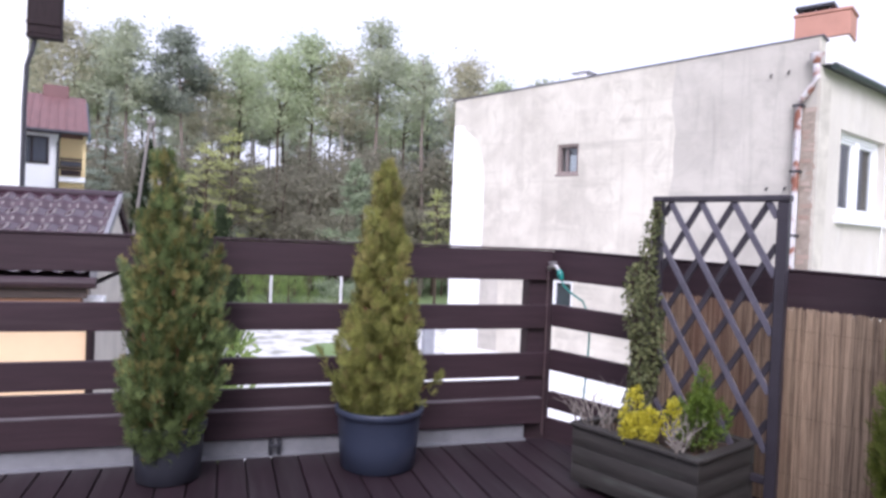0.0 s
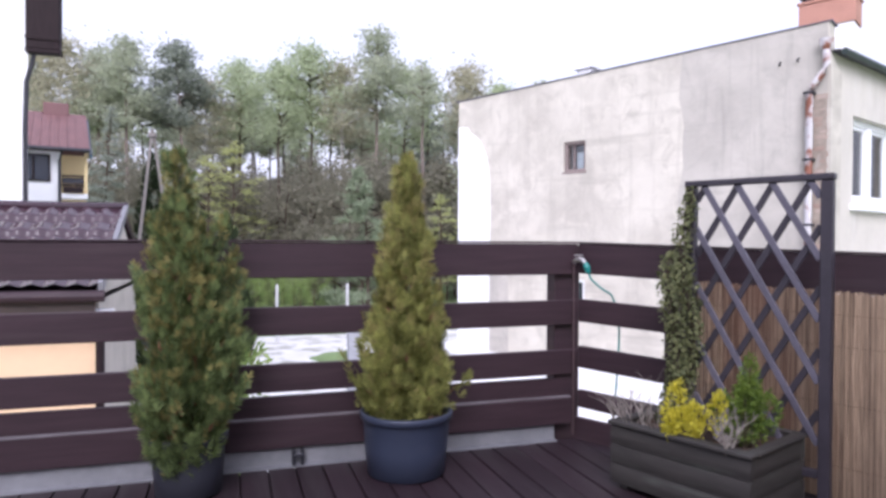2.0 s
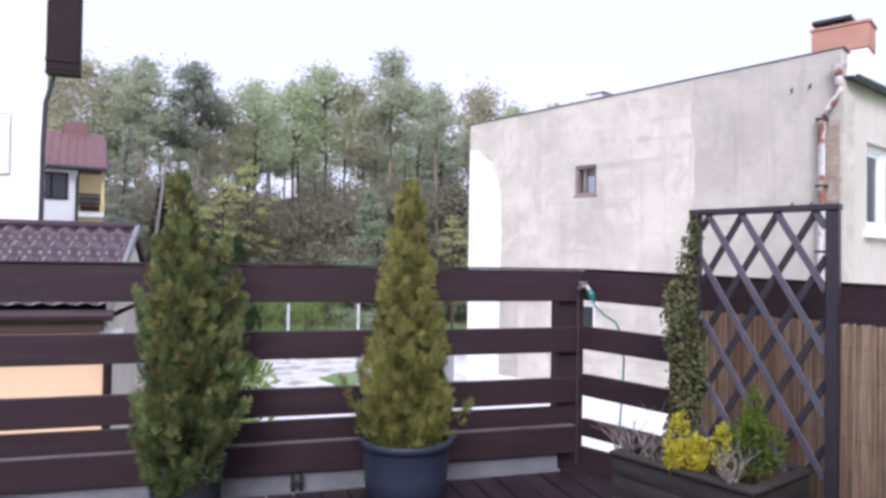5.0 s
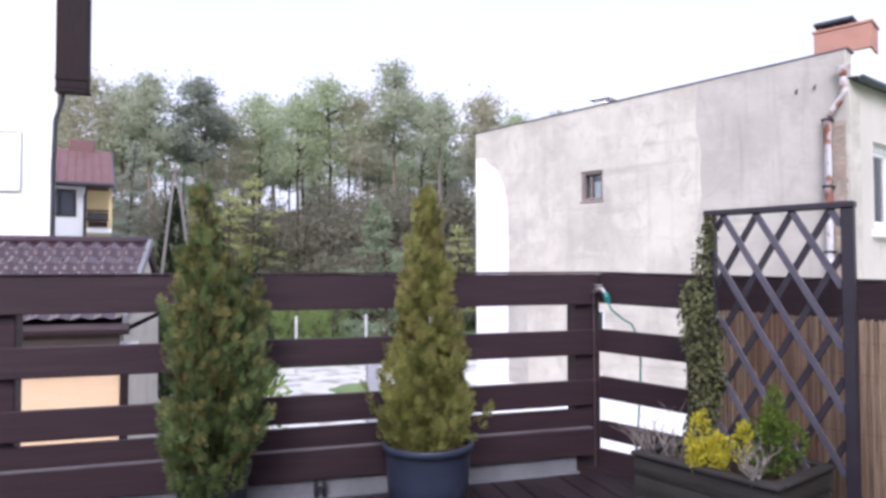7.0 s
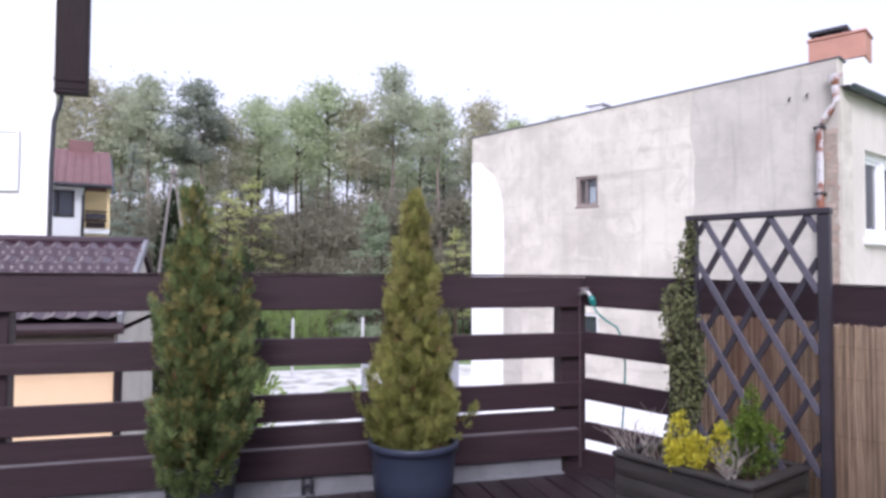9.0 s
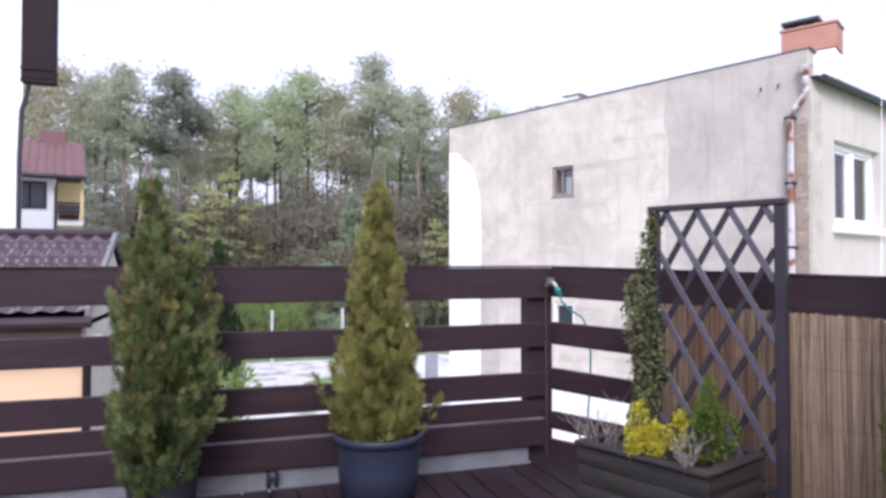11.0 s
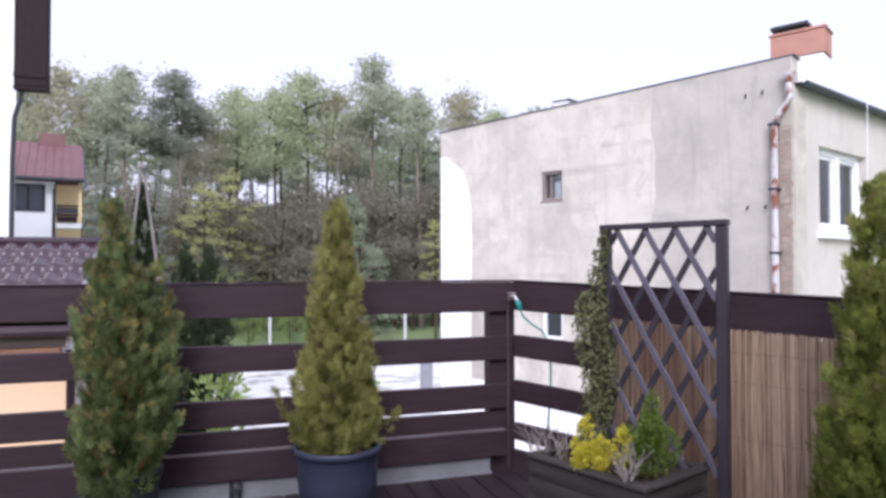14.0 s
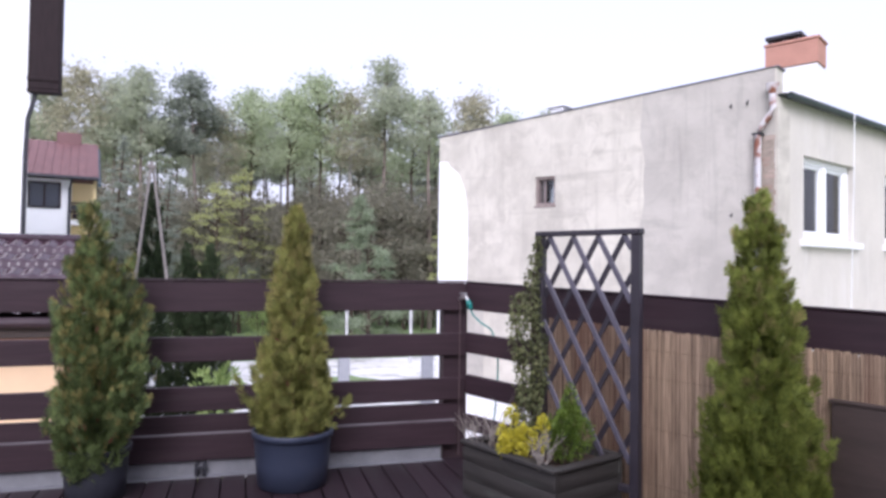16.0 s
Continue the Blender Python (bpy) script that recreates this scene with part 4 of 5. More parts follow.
# ---- white house to the west ----
wh = empty("white_house", Matrix.Translation((0.16, 0, 0)), label="bright white rendered house with a dark timber bay under its roof", category="house")
bm = bmesh.new()
prism(bm, [(-9.0, 12.0), (-3.0, 12.0), (-6.2, 19.0), (-11.0, 19.0)], GROUND, 6.5, "z")
part("wall", bm, WHITE, wh)
bay = part("bay", box_bm((-2.985, 11.80, 3.93), (-2.53, 11.99, 6.5), 0.01), DARKWOOD, wh, "dark brown timber overhang")
part("fascia", box_bm((-2.99, 11.785, 3.87), (-2.52, 11.99, 3.925), 0.006), DARKWOOD, bay)
part("trim_board", box_bm((-2.99, 11.78, 4.06), (-2.525, 11.798, 4.12), 0.004), DARKWOOD, bay)
part("rain_pipe", tube(bmesh.new(), [(-2.90, 11.92, 3.86), (-2.93, 11.92, 3.7), (-3.0, 11.93, 3.45), (-3.02, 11.93, 2.8), (-3.03, 11.93, GROUND)], 0.035, 8), DARKMETAL, wh, "thin dark rain pipe")
# Pane in the pale glare colour instead of glass.
w = part("window", box_bm((-4.6, 11.96, 2.38), (-3.52, 11.985, 3.24)), GLAREPANE, wh)
part("window_frame", box_bm((-3.52, 11.94, 2.34), (-3.48, 11.988, 3.28), 0.004), UPVC, w)
part("window_frame", box_bm((-4.6, 11.94, 2.33), (-3.521, 11.988, 2.379), 0.004), UPVC, w)
part("window_frame", box_bm((-4.6, 11.94, 3.241), (-3.521, 11.988, 3.28), 0.004), UPVC, w)

# ---- house with the red roof ----
rh = empty("red_roof_house", Matrix.Translation((-5.12, 23.9, 0)) @ Matrix.Rotation(radians(12), 4, "Z"), label="white house with a red-brown roof, a window and a yellow loggia", category="house")
part("wall", box_bm((-3.0, 0, GROUND), (0.20, 6, 3.80)), WHITE, rh)
part("loggia", box_bm((0.205, 0.9, GROUND), (0.93, 6, 3.80)), YELLOWR, rh, "yellow rendered loggia back wall")
part("loggia_floor", box_bm((0.205, -0.1, 2.35), (0.93, 0.89, 2.5)), WHITE, rh)
part("pillar", box_bm((0.84, -0.05, 2.5), (0.93, 0.04, 3.80), 0.005), YELLOWR, rh)
bm = bmesh.new()
prism(bm, [(-0.35, 3.80), (3.2, 5.40), (3.2, 5.52), (-0.35, 3.92)], -3.0, 0.98, "x")
part("roof", bm, REDROOF, rh)
for i in range(16):
    x = -2.9 + i * 0.25
    b2 = bmesh.new()
    prism(b2, [(-0.35, 3.921), (3.2, 5.521), (3.2, 5.545), (-0.35, 3.945)], x, x + 0.03, "x")
    part("roof_seam", b2, REDROOF, rh)
bm = bmesh.new()
prism(bm, [(3.2, 5.40), (6.7, 3.80), (6.7, 3.92), (3.2, 5.52)], -3.0, 0.98, "x")
part("roof", bm, REDROOF, rh)
bm = bmesh.new()
prism(bm, [(-0.38, 3.72), (3.2, 5.38), (6.7, 3.72), (6.7, 3.6), (3.2, 5.1), (-0.38, 3.6)], 0.985, 1.05, "x")
part("verge_board", bm, HOSE, rh, "dark blue verge board")
part("chimney", box_bm((-0.35, 3.0, 5.3), (0.45, 3.5, 5.85), 0.02), REDROOF, rh)
part("gutter", tube(bmesh.new(), [(-3, -0.42, 3.84), (0.98, -0.42, 3.84)], 0.06, 8), DARKMETAL, rh)
part("rain_pipe", tube(bmesh.new(), [(0.22, -0.40, 3.8), (0.16, -0.1, 3.5), (0.14, -0.08, GROUND)], 0.045, 8), DARKMETAL, rh)
w = part("window", box_bm((-0.95, -0.02, 2.90), (-0.14, -0.005, 3.64)), GLASS, rh)
for lo, hi in (((-1.0, -0.05, 2.85), (-0.95, 0.0, 3.69)), ((-0.14, -0.05, 2.85), (-0.09, 0.0, 3.69)), ((-0.57, -0.05, 2.9), (-0.52, -0.021, 3.64)), ((-0.95, -0.05, 3.641), (-0.14, 0.0, 3.69)), ((-0.95, -0.05, 2.85), (-0.14, 0.0, 2.899))):
    part("window_frame", box_bm(lo, hi, 0.004), DARKWOOD, w)
w = part("window", box_bm((-0.95, -0.02, 0.9), (-0.14, -0.005, 1.85)), GLASS, rh)
part("window_frame", box_bm((-1.0, -0.05, 1.86), (-0.09, 0.0, 1.93), 0.004), DARKWOOD, w)
rail = part("loggia_railing", box_bm((0.21, -0.06, 3.02), (0.84, -0.02, 3.08), 0.004), DARKWOOD, rh)
part("rail_bar", box_bm((0.21, -0.06, 2.72), (0.84, -0.02, 2.8), 0.004), DARKWOOD, rail)
part("planter_trough", box_bm((0.25, -0.18, 2.52), (0.8, -0.07, 2.70), 0.01), DARKWOOD, rail)
part("cushion", box_bm((0.22, 0.0, 2.82), (0.83, 0.1, 3.0), 0.02), POTDARK, rail)

# ---- outbuilding with the metal tile roof ----
ob = empty("outbuilding", label="low peach-rendered outbuilding with a shiny brown metal tile roof", category="outbuilding")
part("wall", box_bm((-6.0, 6.95, GROUND), (-1.06, 9.4, 0.60)), PEACH, ob, "peach rendered wall")
part("end_wall", box_bm((-1.058, 6.965, GROUND), (-1.03, 9.39, 0.59), 0.004), PLASTER2, ob, "grey cement end wall")
bm = bmesh.new()
prism(bm, [(6.97, 0.592), (8.2, 1.30), (9.38, 0.70), (9.38, 0.592)], -1.029, -1.022, "x")
part("gable_infill", bm, PLASTER2, ob, "grey cement gable")
ridge_y, ridge_z, eave_y, eave_z = 8.2, 1.41, 6.72, 0.655
nx, rows_n = 300, 5
gx = np.linspace(-6.2, -0.98, nx)
vs, qs = [], []
L = math.hypot(ridge_y - eave_y, ridge_z - eave_z)
tt = []
for r in range(rows_n):
    for f in (0.0, 0.35, 0.7, 0.98):
        tt.append((r, f))
for r, f in tt:
    t = (r + f) / rows_n
    lift = 0.032 * (1 - f)
    y, z = eave_y + (ridge_y - eave_y) * t, eave_z + (ridge_z - eave_z) * t
    wave = 0.024 * np.cos(math.pi * gx / 0.166) ** 2
    for x, q in zip(gx, wave):
        vs.append((x, y - 0.4 * (q + lift), z + 0.9 * (q + lift)))
for j in range(len(tt) - 1):
    for i in range(nx - 1):
        o = j * nx + i
        qs.append((o, o + 1, o + nx + 1, o + nx))
roof = raw("roof", vs, qs, TILE, ob, "glossy brown-violet pressed metal tiles", smooth=True)
bm = bmesh.new()
prism(bm, [(8.2, 1.36), (9.7, 0.7), (9.7, 0.74), (8.2, 1.42)], -6.2, -0.98, "x")
part("roof", bm, TILE, ob)
bm = bmesh.new()
prism(bm, [(6.74, 0.60), (8.2, 1.33), (9.7, 0.60), (9.7, 0.54), (6.74, 0.54)], -6.15, -1.03, "x")
part("roof_underlay", bm, DARKWOOD, ob)
part("ridge_cap", tube(bmesh.new(), [(-6.2, 8.2, 1.42), (-3, 8.2, 1.42), (-0.96, 8.2, 1.42)], 0.05, 10), TILE, ob, smooth=True)
bm = bmesh.new()
prism(bm, [(6.70, 0.62), (8.2, 1.38), (8.2, 1.46), (6.68, 0.72)], -0.995, -0.955, "x")
part("verge_trim", bm, FLASH, ob, "pale metal verge trim")
part("gutter", tube(bmesh.new(), [(-6.2, 6.67, 0.615), (-0.94, 6.67, 0.60)], 0.05, 10), RAIL, ob)
part("fascia", box_bm((-6.15, 6.72, 0.46), (-1.02, 6.735, 0.60), 0.004), BROWNBOARD, ob)
part("eave_board", box_bm((-6.0, 6.74, 0.36), (-1.07, 6.94, 0.459), 0.004), mat("orange_brown_board", (0.22, 0.11, 0.06), 0.6, var=0.2, scale=3), ob, "orange-brown eave board")
box_ob = part("wall_box", box_bm((-1.085, 6.83, 0.33), (-0.90, 6.945, 0.47), 0.012), UPVC, ob, "small white wall box")
part("socket", box_bm((-1.04, 6.822, 0.36), (-0.99, 6.829, 0.42), 0.003), DARKMETAL, box_ob)
part("rain_pipe", tube(bmesh.new(), [(-1.01, 6.90, 0.329), (-1.015, 6.90, -0.5), (-1.015, 6.90, GROUND)], 0.036, 10), DARKWOOD, ob, "dark brown rain pipe at the wall's end")
# ---- woodland ----
def crown_clumps(rg, centers, radii, n_each, size, flat=0.6):
    c = []
    for ctr, r in zip(centers, radii):
        k = max(6, int(n_each * (r ** 1.3)))
        p = rg.normal(0, 0.45, (k, 3)) * np.array([r, r, r * flat])
        c.append(np.array(ctr) + p)
    c = np.concatenate(c)
    n = len(c)
    d = rand_dirs(rg, n)
    d[:, 2] = d[:, 2] * 0.5 + 0.1
    d = unit(d)
    s = np.cross(d, rand_dirs(rg, n))
    s = unit(s)
    L = rg.uniform(0.6, 1.3, n) * size
    return [leaf_arrays(c, d, s, L, L * rg.uniform(0.4, 0.7, n), 0.08)]


def tree(name, kind, h, seed, material, bark, label, dens=1.0):
    rg = np.random.default_rng(seed)
    ob = empty(name, label=label, category="tree", group="woodland trees")
    bm = bmesh.new()
    lean = rg.normal(0, 0.25, 2)
    r0 = 0.010 * h + 0.03
    knots = [Vector((lean[0] * (i / 6) ** 2 + rg.normal(0, 0.04), lean[1] * (i / 6) ** 2 + rg.normal(0, 0.04), h * i / 6 * 0.97)) for i in range(7)]
    knots[0] = Vector((0, 0, -0.3))
    tube(bm, knots, [r0 * (1 - 0.14 * i) for i in range(7)], 7)
    ctr, rad = [], []
    if kind == "pine":
        lo, n = 0.68, 32
    elif kind == "mast":
        lo, n = 0.74, 20
    elif kind == "spruce":
        lo, n = 0.12, 60
    elif kind == "young":
        lo, n = 0.06, 70
    elif kind == "bush":
        lo, n = 0.1, 22
    else:
        lo, n = (0.66, 42) if h > 10 else (0.2, 46)
    for i in range(n):
        t = lo + (1 - lo) * (i + rg.uniform(0, 1)) / n
        a = rg.uniform(0, 2 * math.pi)
        u = (t - lo) / (1 - lo)
        if kind in ("pine", "mast"):
            reach = h * (0.105 * math.sin(math.pi * (0.32 + 0.66 * u)) + 0.012) * (1 - u) ** 0.2 * rg.uniform(0.35, 1.15)
            rise, cr = 0.25, h * 0.045 * rg.uniform(0.7, 1.4)
        elif kind == "spruce":
            reach = h * 0.17 * (1 - u) ** 0.8 * rg.uniform(0.5, 1.1)
            rise, cr = -0.15, h * (0.018 + 0.036 * (1 - u)) * rg.uniform(0.8, 1.3)
        elif kind == "young":
            reach = h * 0.30 * (1 - u) ** 0.75 * rg.uniform(0.35, 1.1)
            rise, cr = 0.3, h * (0.03 + 0.05 * (1 - u)) * rg.uniform(0.8, 1.3)
        elif kind == "bush":
            reach = h * 0.42 * math.sin(math.pi * (0.15 + 0.8 * u)) * rg.uniform(0.2, 1.1)
            rise, cr = 0.5, h * 0.14 * rg.uniform(0.7, 1.3)
        else:
            reach = h * (0.125 if h > 10 else 0.20) * math.sin(math.pi * (0.25 + 0.72 * u)) * rg.uniform(0.25, 1.15)
            rise, cr = 0.5, h * 0.05 * rg.uniform(0.6, 1.3)
        z = h * t * 0.97
        b0 = Vector((lean[0] * t * t, lean[1] * t * t, z))
        b1 = b0 + Vector((math.cos(a) * reach, math.sin(a) * reach, rise * reach))
        if i % 2 == 0 and reach > 0.3:
            tube(bm, [b0, (b0 + b1) / 2 + Vector((0, 0, 0.04 * h * 0.1)), b1], [0.018 * h ** 0.5, 0.012 * h ** 0.5, 0.004], 4)
        ctr.append(b1)
        rad.append(cr * (1.3 if kind in ("pine", "leafy") and h > 10 else 1.0))
        if kind in ("pine", "mast", "spruce") and reach > 0.8:
            ctr.append(b0.lerp(b1, 0.6))
            rad.append(cr * 0.8)
    ctr.append(Vector((lean[0], lean[1], h * 0.985)))
    rad.append(h * 0.018)
    part("trunk", bm, bark, ob)
    flat = {"pine": 0.5, "mast": 0.55, "spruce": 0.4, "young": 0.45, "bush": 0.8}.get(kind, 0.7 if h > 10 else 0.35)
    size = {"bush": 0.125, "young": 0.15}.get(kind, 0.23 if h > 10 else 0.15)
    leaf_object("crown", crown_clumps(rg, ctr, rad, (170 if kind != "bush" else 190) * dens, size, flat), material, ob)
    return ob


protos = {}
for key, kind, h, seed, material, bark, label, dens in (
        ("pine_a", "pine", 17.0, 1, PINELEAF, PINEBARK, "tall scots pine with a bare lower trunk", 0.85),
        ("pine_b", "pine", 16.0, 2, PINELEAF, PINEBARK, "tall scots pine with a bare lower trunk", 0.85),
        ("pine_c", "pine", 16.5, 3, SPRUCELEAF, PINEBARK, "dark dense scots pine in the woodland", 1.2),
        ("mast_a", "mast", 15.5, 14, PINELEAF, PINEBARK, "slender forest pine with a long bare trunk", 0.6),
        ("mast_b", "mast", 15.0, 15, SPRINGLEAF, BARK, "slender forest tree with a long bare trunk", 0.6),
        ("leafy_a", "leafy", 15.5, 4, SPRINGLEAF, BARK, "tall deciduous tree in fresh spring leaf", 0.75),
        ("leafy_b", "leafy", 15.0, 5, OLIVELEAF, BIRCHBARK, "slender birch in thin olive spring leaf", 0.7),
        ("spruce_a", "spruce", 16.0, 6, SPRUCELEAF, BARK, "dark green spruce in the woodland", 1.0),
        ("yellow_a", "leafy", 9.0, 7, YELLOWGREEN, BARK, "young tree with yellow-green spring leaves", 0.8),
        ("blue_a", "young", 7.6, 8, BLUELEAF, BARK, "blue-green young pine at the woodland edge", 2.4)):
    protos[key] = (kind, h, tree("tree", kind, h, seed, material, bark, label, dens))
used = set()


def plant(key, x, y, top):
    """Stands a tree with its foot on the ground and its top at that height."""
    kind, h, first = protos[key]
    k = (top - GROUND) / h
    m = Matrix.Translation((x, y, GROUND)) @ Matrix.Rotation(rt.uniform(0, 6.28), 4, "Z")
    if key not in used:
        used.add(key)
        ob = first
        ob.matrix_world = m
    else:
        ob = copy_thing(first, m)
    ob.scale = (k, k, k)
    return ob


rt = random.Random(12)
for key, x, top in (("leafy_b", -9.4, 13.2), ("pine_b", -7.6, 12.9), ("pine_a", -5.5, 13.0), ("pine_c", -2.5, 13.1), ("leafy_a", 0.7, 12.7), ("leafy_b", -1.2, 11.4), ("leafy_a", 3.0, 12.3), ("leafy_a", 5.2, 13.5), ("pine_a", 9.2, 15.1),
                    ("leafy_b", 7.2, 12.6), ("leafy_a", 11.4, 12.9), ("spruce_a", 13.7, 13.0), ("leafy_b", 16.0, 13.1), ("leafy_a", 18.6, 12.3), ("pine_b", -11.8, 13.0), ("pine_a", 21.5, 12.6)):
    plant(key, x, 45 + rt.uniform(-2, 2), top)
for i in range(13):
    plant(rt.choice(["pine_a", "pine_b", "pine_c", "mast_a", "leafy_b"]), -16 + i * 3.7 + rt.uniform(-0.7, 0.7), rt.uniform(50, 62), rt.uniform(10.5, 14.5))
for i in range(4):
    plant(rt.choice(["pine_b", "mast_a", "leafy_b"]), -14 + i * 9.5 + rt.uniform(-0.7, 0.7), rt.uniform(64, 78), rt.uniform(12, 17))
for i in range(24):
    plant(rt.choice(["mast_a", "mast_b", "mast_a"]), -13 + i * 1.45 + rt.uniform(-0.4, 0.4), rt.uniform(46.5, 60), rt.uniform(10.2, 13.2))
plant("yellow_a", -0.9, 36, 5.4)
plant("yellow_a", 0.3, 39, 6.6)
plant("yellow_a", 1.6, 41, 3.6)
plant("blue_a", 5.75, 28, 4.2)
plant("mast_a", 11.7, 40, 12.4)
plant("yellow_a", 10.8, 34, 3.6)
plant("spruce_a", -5.2, 33, 7.0)
plant("spruce_a", -2.9, 31, 5.2)
bush = {}
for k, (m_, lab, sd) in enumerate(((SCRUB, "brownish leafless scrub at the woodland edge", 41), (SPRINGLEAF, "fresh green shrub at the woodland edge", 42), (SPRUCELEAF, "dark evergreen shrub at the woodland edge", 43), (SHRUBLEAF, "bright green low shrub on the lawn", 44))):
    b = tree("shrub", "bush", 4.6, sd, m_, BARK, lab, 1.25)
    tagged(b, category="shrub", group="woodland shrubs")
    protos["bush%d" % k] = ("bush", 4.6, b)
for x, y, top in ((1.2, 32.0, -0.7), (2.1, 32.6, -0.4), (3.0, 31.5, -0.8), (4.0, 33.0, -0.3), (1.5, 36.0, -0.1), (3.4, 36.5, 0.1)):
    plant("bush3", x, y, top)
for i in range(84):
    plant(rt.choice(["bush0", "bush0", "bush0", "bush2", "bush0", "bush1"]), -14 + i * 0.42 + rt.uniform(-0.5, 0.5), rt.uniform(38, 48), GROUND + rt.uniform(2.0, 4.5) + (4.6 if i % 2 else 0.5))
# the depth of the wood, in the scrub colour paled for haze
rgw = np.random.default_rng(99)
n = 44000
wx, wy = rgw.uniform(-30, 45, n), rgw.uniform(58, 84, n)
tops = np.array([6.6 + 1.6 * noise.noise((x * 0.22, 3.1, y * 0.05)) + 1.2 * noise.noise((x * 0.8, 7.7, 0)) for x, y in zip(wx, wy)])
wz = GROUND + (tops - GROUND) * rgw.uniform(0, 1, n) ** 0.8
c = np.stack([wx, wy, wz], 1)
d = rand_dirs(rgw, n)
s = unit(np.cross(d, rand_dirs(rgw, n)))
Lw = rgw.uniform(0.6, 1.3, n)
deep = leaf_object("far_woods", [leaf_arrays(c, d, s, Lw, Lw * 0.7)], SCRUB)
tagged(deep, label="dim tangle of far woodland undergrowth", category="woodland", kind="stuff")
# ---- plants in the trough ----
def dome(name, parent_m, lobes, material, label, category, seed, n, leaf, stem=True, up=0.5):
    """A leafy shrub of overlapping lobes (x, y, z, rx, rz)."""
    rg = np.random.default_rng(seed)
    ob = empty(name, Matrix.Translation(parent_m), label=label, category=category)
    cs = []
    for x, y, z, rx, rz in lobes:
        k = int(n * rx * rx * 60)
        u = rand_dirs(rg, k)
        r = rg.uniform(0.45, 1.05, k) ** 0.6
        jag = 1 + 0.25 * np.array([noise.noise((a * 3 + seed, b * 3, c * 3)) for a, b, c in u])
        taper = 1 - 0.35 * np.clip(u[:, 2], 0, 1)
        p = u * (r * jag)[:, None] * np.array([rx, rx, rz])
        p[:, :2] *= taper[:, None]
        cs.append((np.array([x, y, z]) + p, u))
    c = np.concatenate([a for a, b in cs])
    u = np.concatenate([b for a, b in cs])
    m = len(c)
    d = unit(u + rg.normal(0, 0.5, (m, 3)) + np.array([0, 0, up]))
    s = unit(np.cross(d, rand_dirs(rg, m)))
    L = rg.uniform(0.7, 1.2, m) * leaf
    leaf_object("leaves", [leaf_arrays(c, d, s, L, L * 0.5, 0.12)], material, ob)
    if stem:
        bm = bmesh.new()
        for x, y, z, rx, rz in lobes:
            tube(bm, [(x * 0.3, y * 0.3, -0.02), (x * 0.7, y * 0.7, z * 0.5), (x, y, z)], [0.008, 0.006, 0.003], 5)
        part("stem", bm, BARK, ob)
    return ob


dome("golden_shrub", (1.83, 2.72, 0.262), [(0, 0, 0.07, 0.060, 0.07), (-0.02, 0.03, 0.16, 0.032, 0.08), (-0.005, 0.015, 0.21, 0.020, 0.05), (0.03, -0.03, 0.10, 0.045, 0.07), (0.09, -0.09, 0.13, 0.034, 0.08), (0.10, -0.10, 0.18, 0.020, 0.05), (-0.05, 0.01, 0.07, 0.035, 0.05), (-0.055, 0.03, 0.12, 0.02, 0.04)], YELLOWLEAF,
     "small bright yellow evergreen shrub in the trough planter", "shrub", 51, 3600, 0.019)
dome("box_shrub", (2.03, 2.60, 0.262), [(0, 0, 0.10, 0.080, 0.09), (0.01, 0, 0.19, 0.062, 0.09), (0.015, -0.01, 0.27, 0.040, 0.085), (0.018, -0.01, 0.335, 0.020, 0.05), (-0.06, 0.05, 0.13, 0.046, 0.08), (0.06, -0.06, 0.15, 0.046, 0.08), (0.055, 0.03, 0.21, 0.038, 0.06), (-0.035, -0.04, 0.20, 0.04, 0.06)], BOXLEAF,
     "fresh green box shrub in the trough planter", "shrub", 52, 3400, 0.017)


def ivy(x, y, z0, prof, seed, label, n=900):
    rg = np.random.default_rng(seed)
    ob = empty("ivy", Matrix.Translation((x, y, z0)), label=label, category="ivy", group="climbing ivy")
    zs, rs = np.array([p[0] for p in prof]) - z0, np.array([p[1] for p in prof])
    z = rg.uniform(0, zs[-1], n)
    th = rg.uniform(0, 2 * math.pi, n)
    wob = np.stack([0.02 * np.sin(z * 9 + seed), 0.02 * np.cos(z * 7)], 1)
    R = np.interp(z, zs, rs) * rg.uniform(0.4, 1.15, n) * (1 + 0.55 * np.array([noise.noise((q * 9 + seed, math.cos(t) * 1.5, math.sin(t) * 1.5)) for q, t in zip(z, th)]))
    out = np.stack([np.cos(th), np.sin(th), np.zeros(n)], 1)
    c = out * R[:, None]
    c[:, :2] += wob
    c[:, 2] = z
    d = unit(out * 0.6 + np.array([0, 0, -0.6]) + rg.normal(0, 0.5, (n, 3)))
    s = unit(np.cross(d, out + rg.normal(0, 0.3, (n, 3))))
    L = rg.uniform(0.011, 0.024, n)
    leaf_object("leaves", [leaf_arrays(c, d, s, L, L * 0.85, 0.1)], IVYLEAF, ob)
    bm = bmesh.new()
    for k in range(3):
        tube(bm, [(0.02 * math.sin(q * 9 + seed) + 0.012 * math.cos(q * 11 + 2 * k), 0.02 * math.cos(q * 7) + 0.012 * math.sin(q * 11 + 2 * k), q - 0.02) for q in np.linspace(0, zs[-1], 14)], 0.004, 5)
    part("stem", bm, BARK, ob)
    return ob


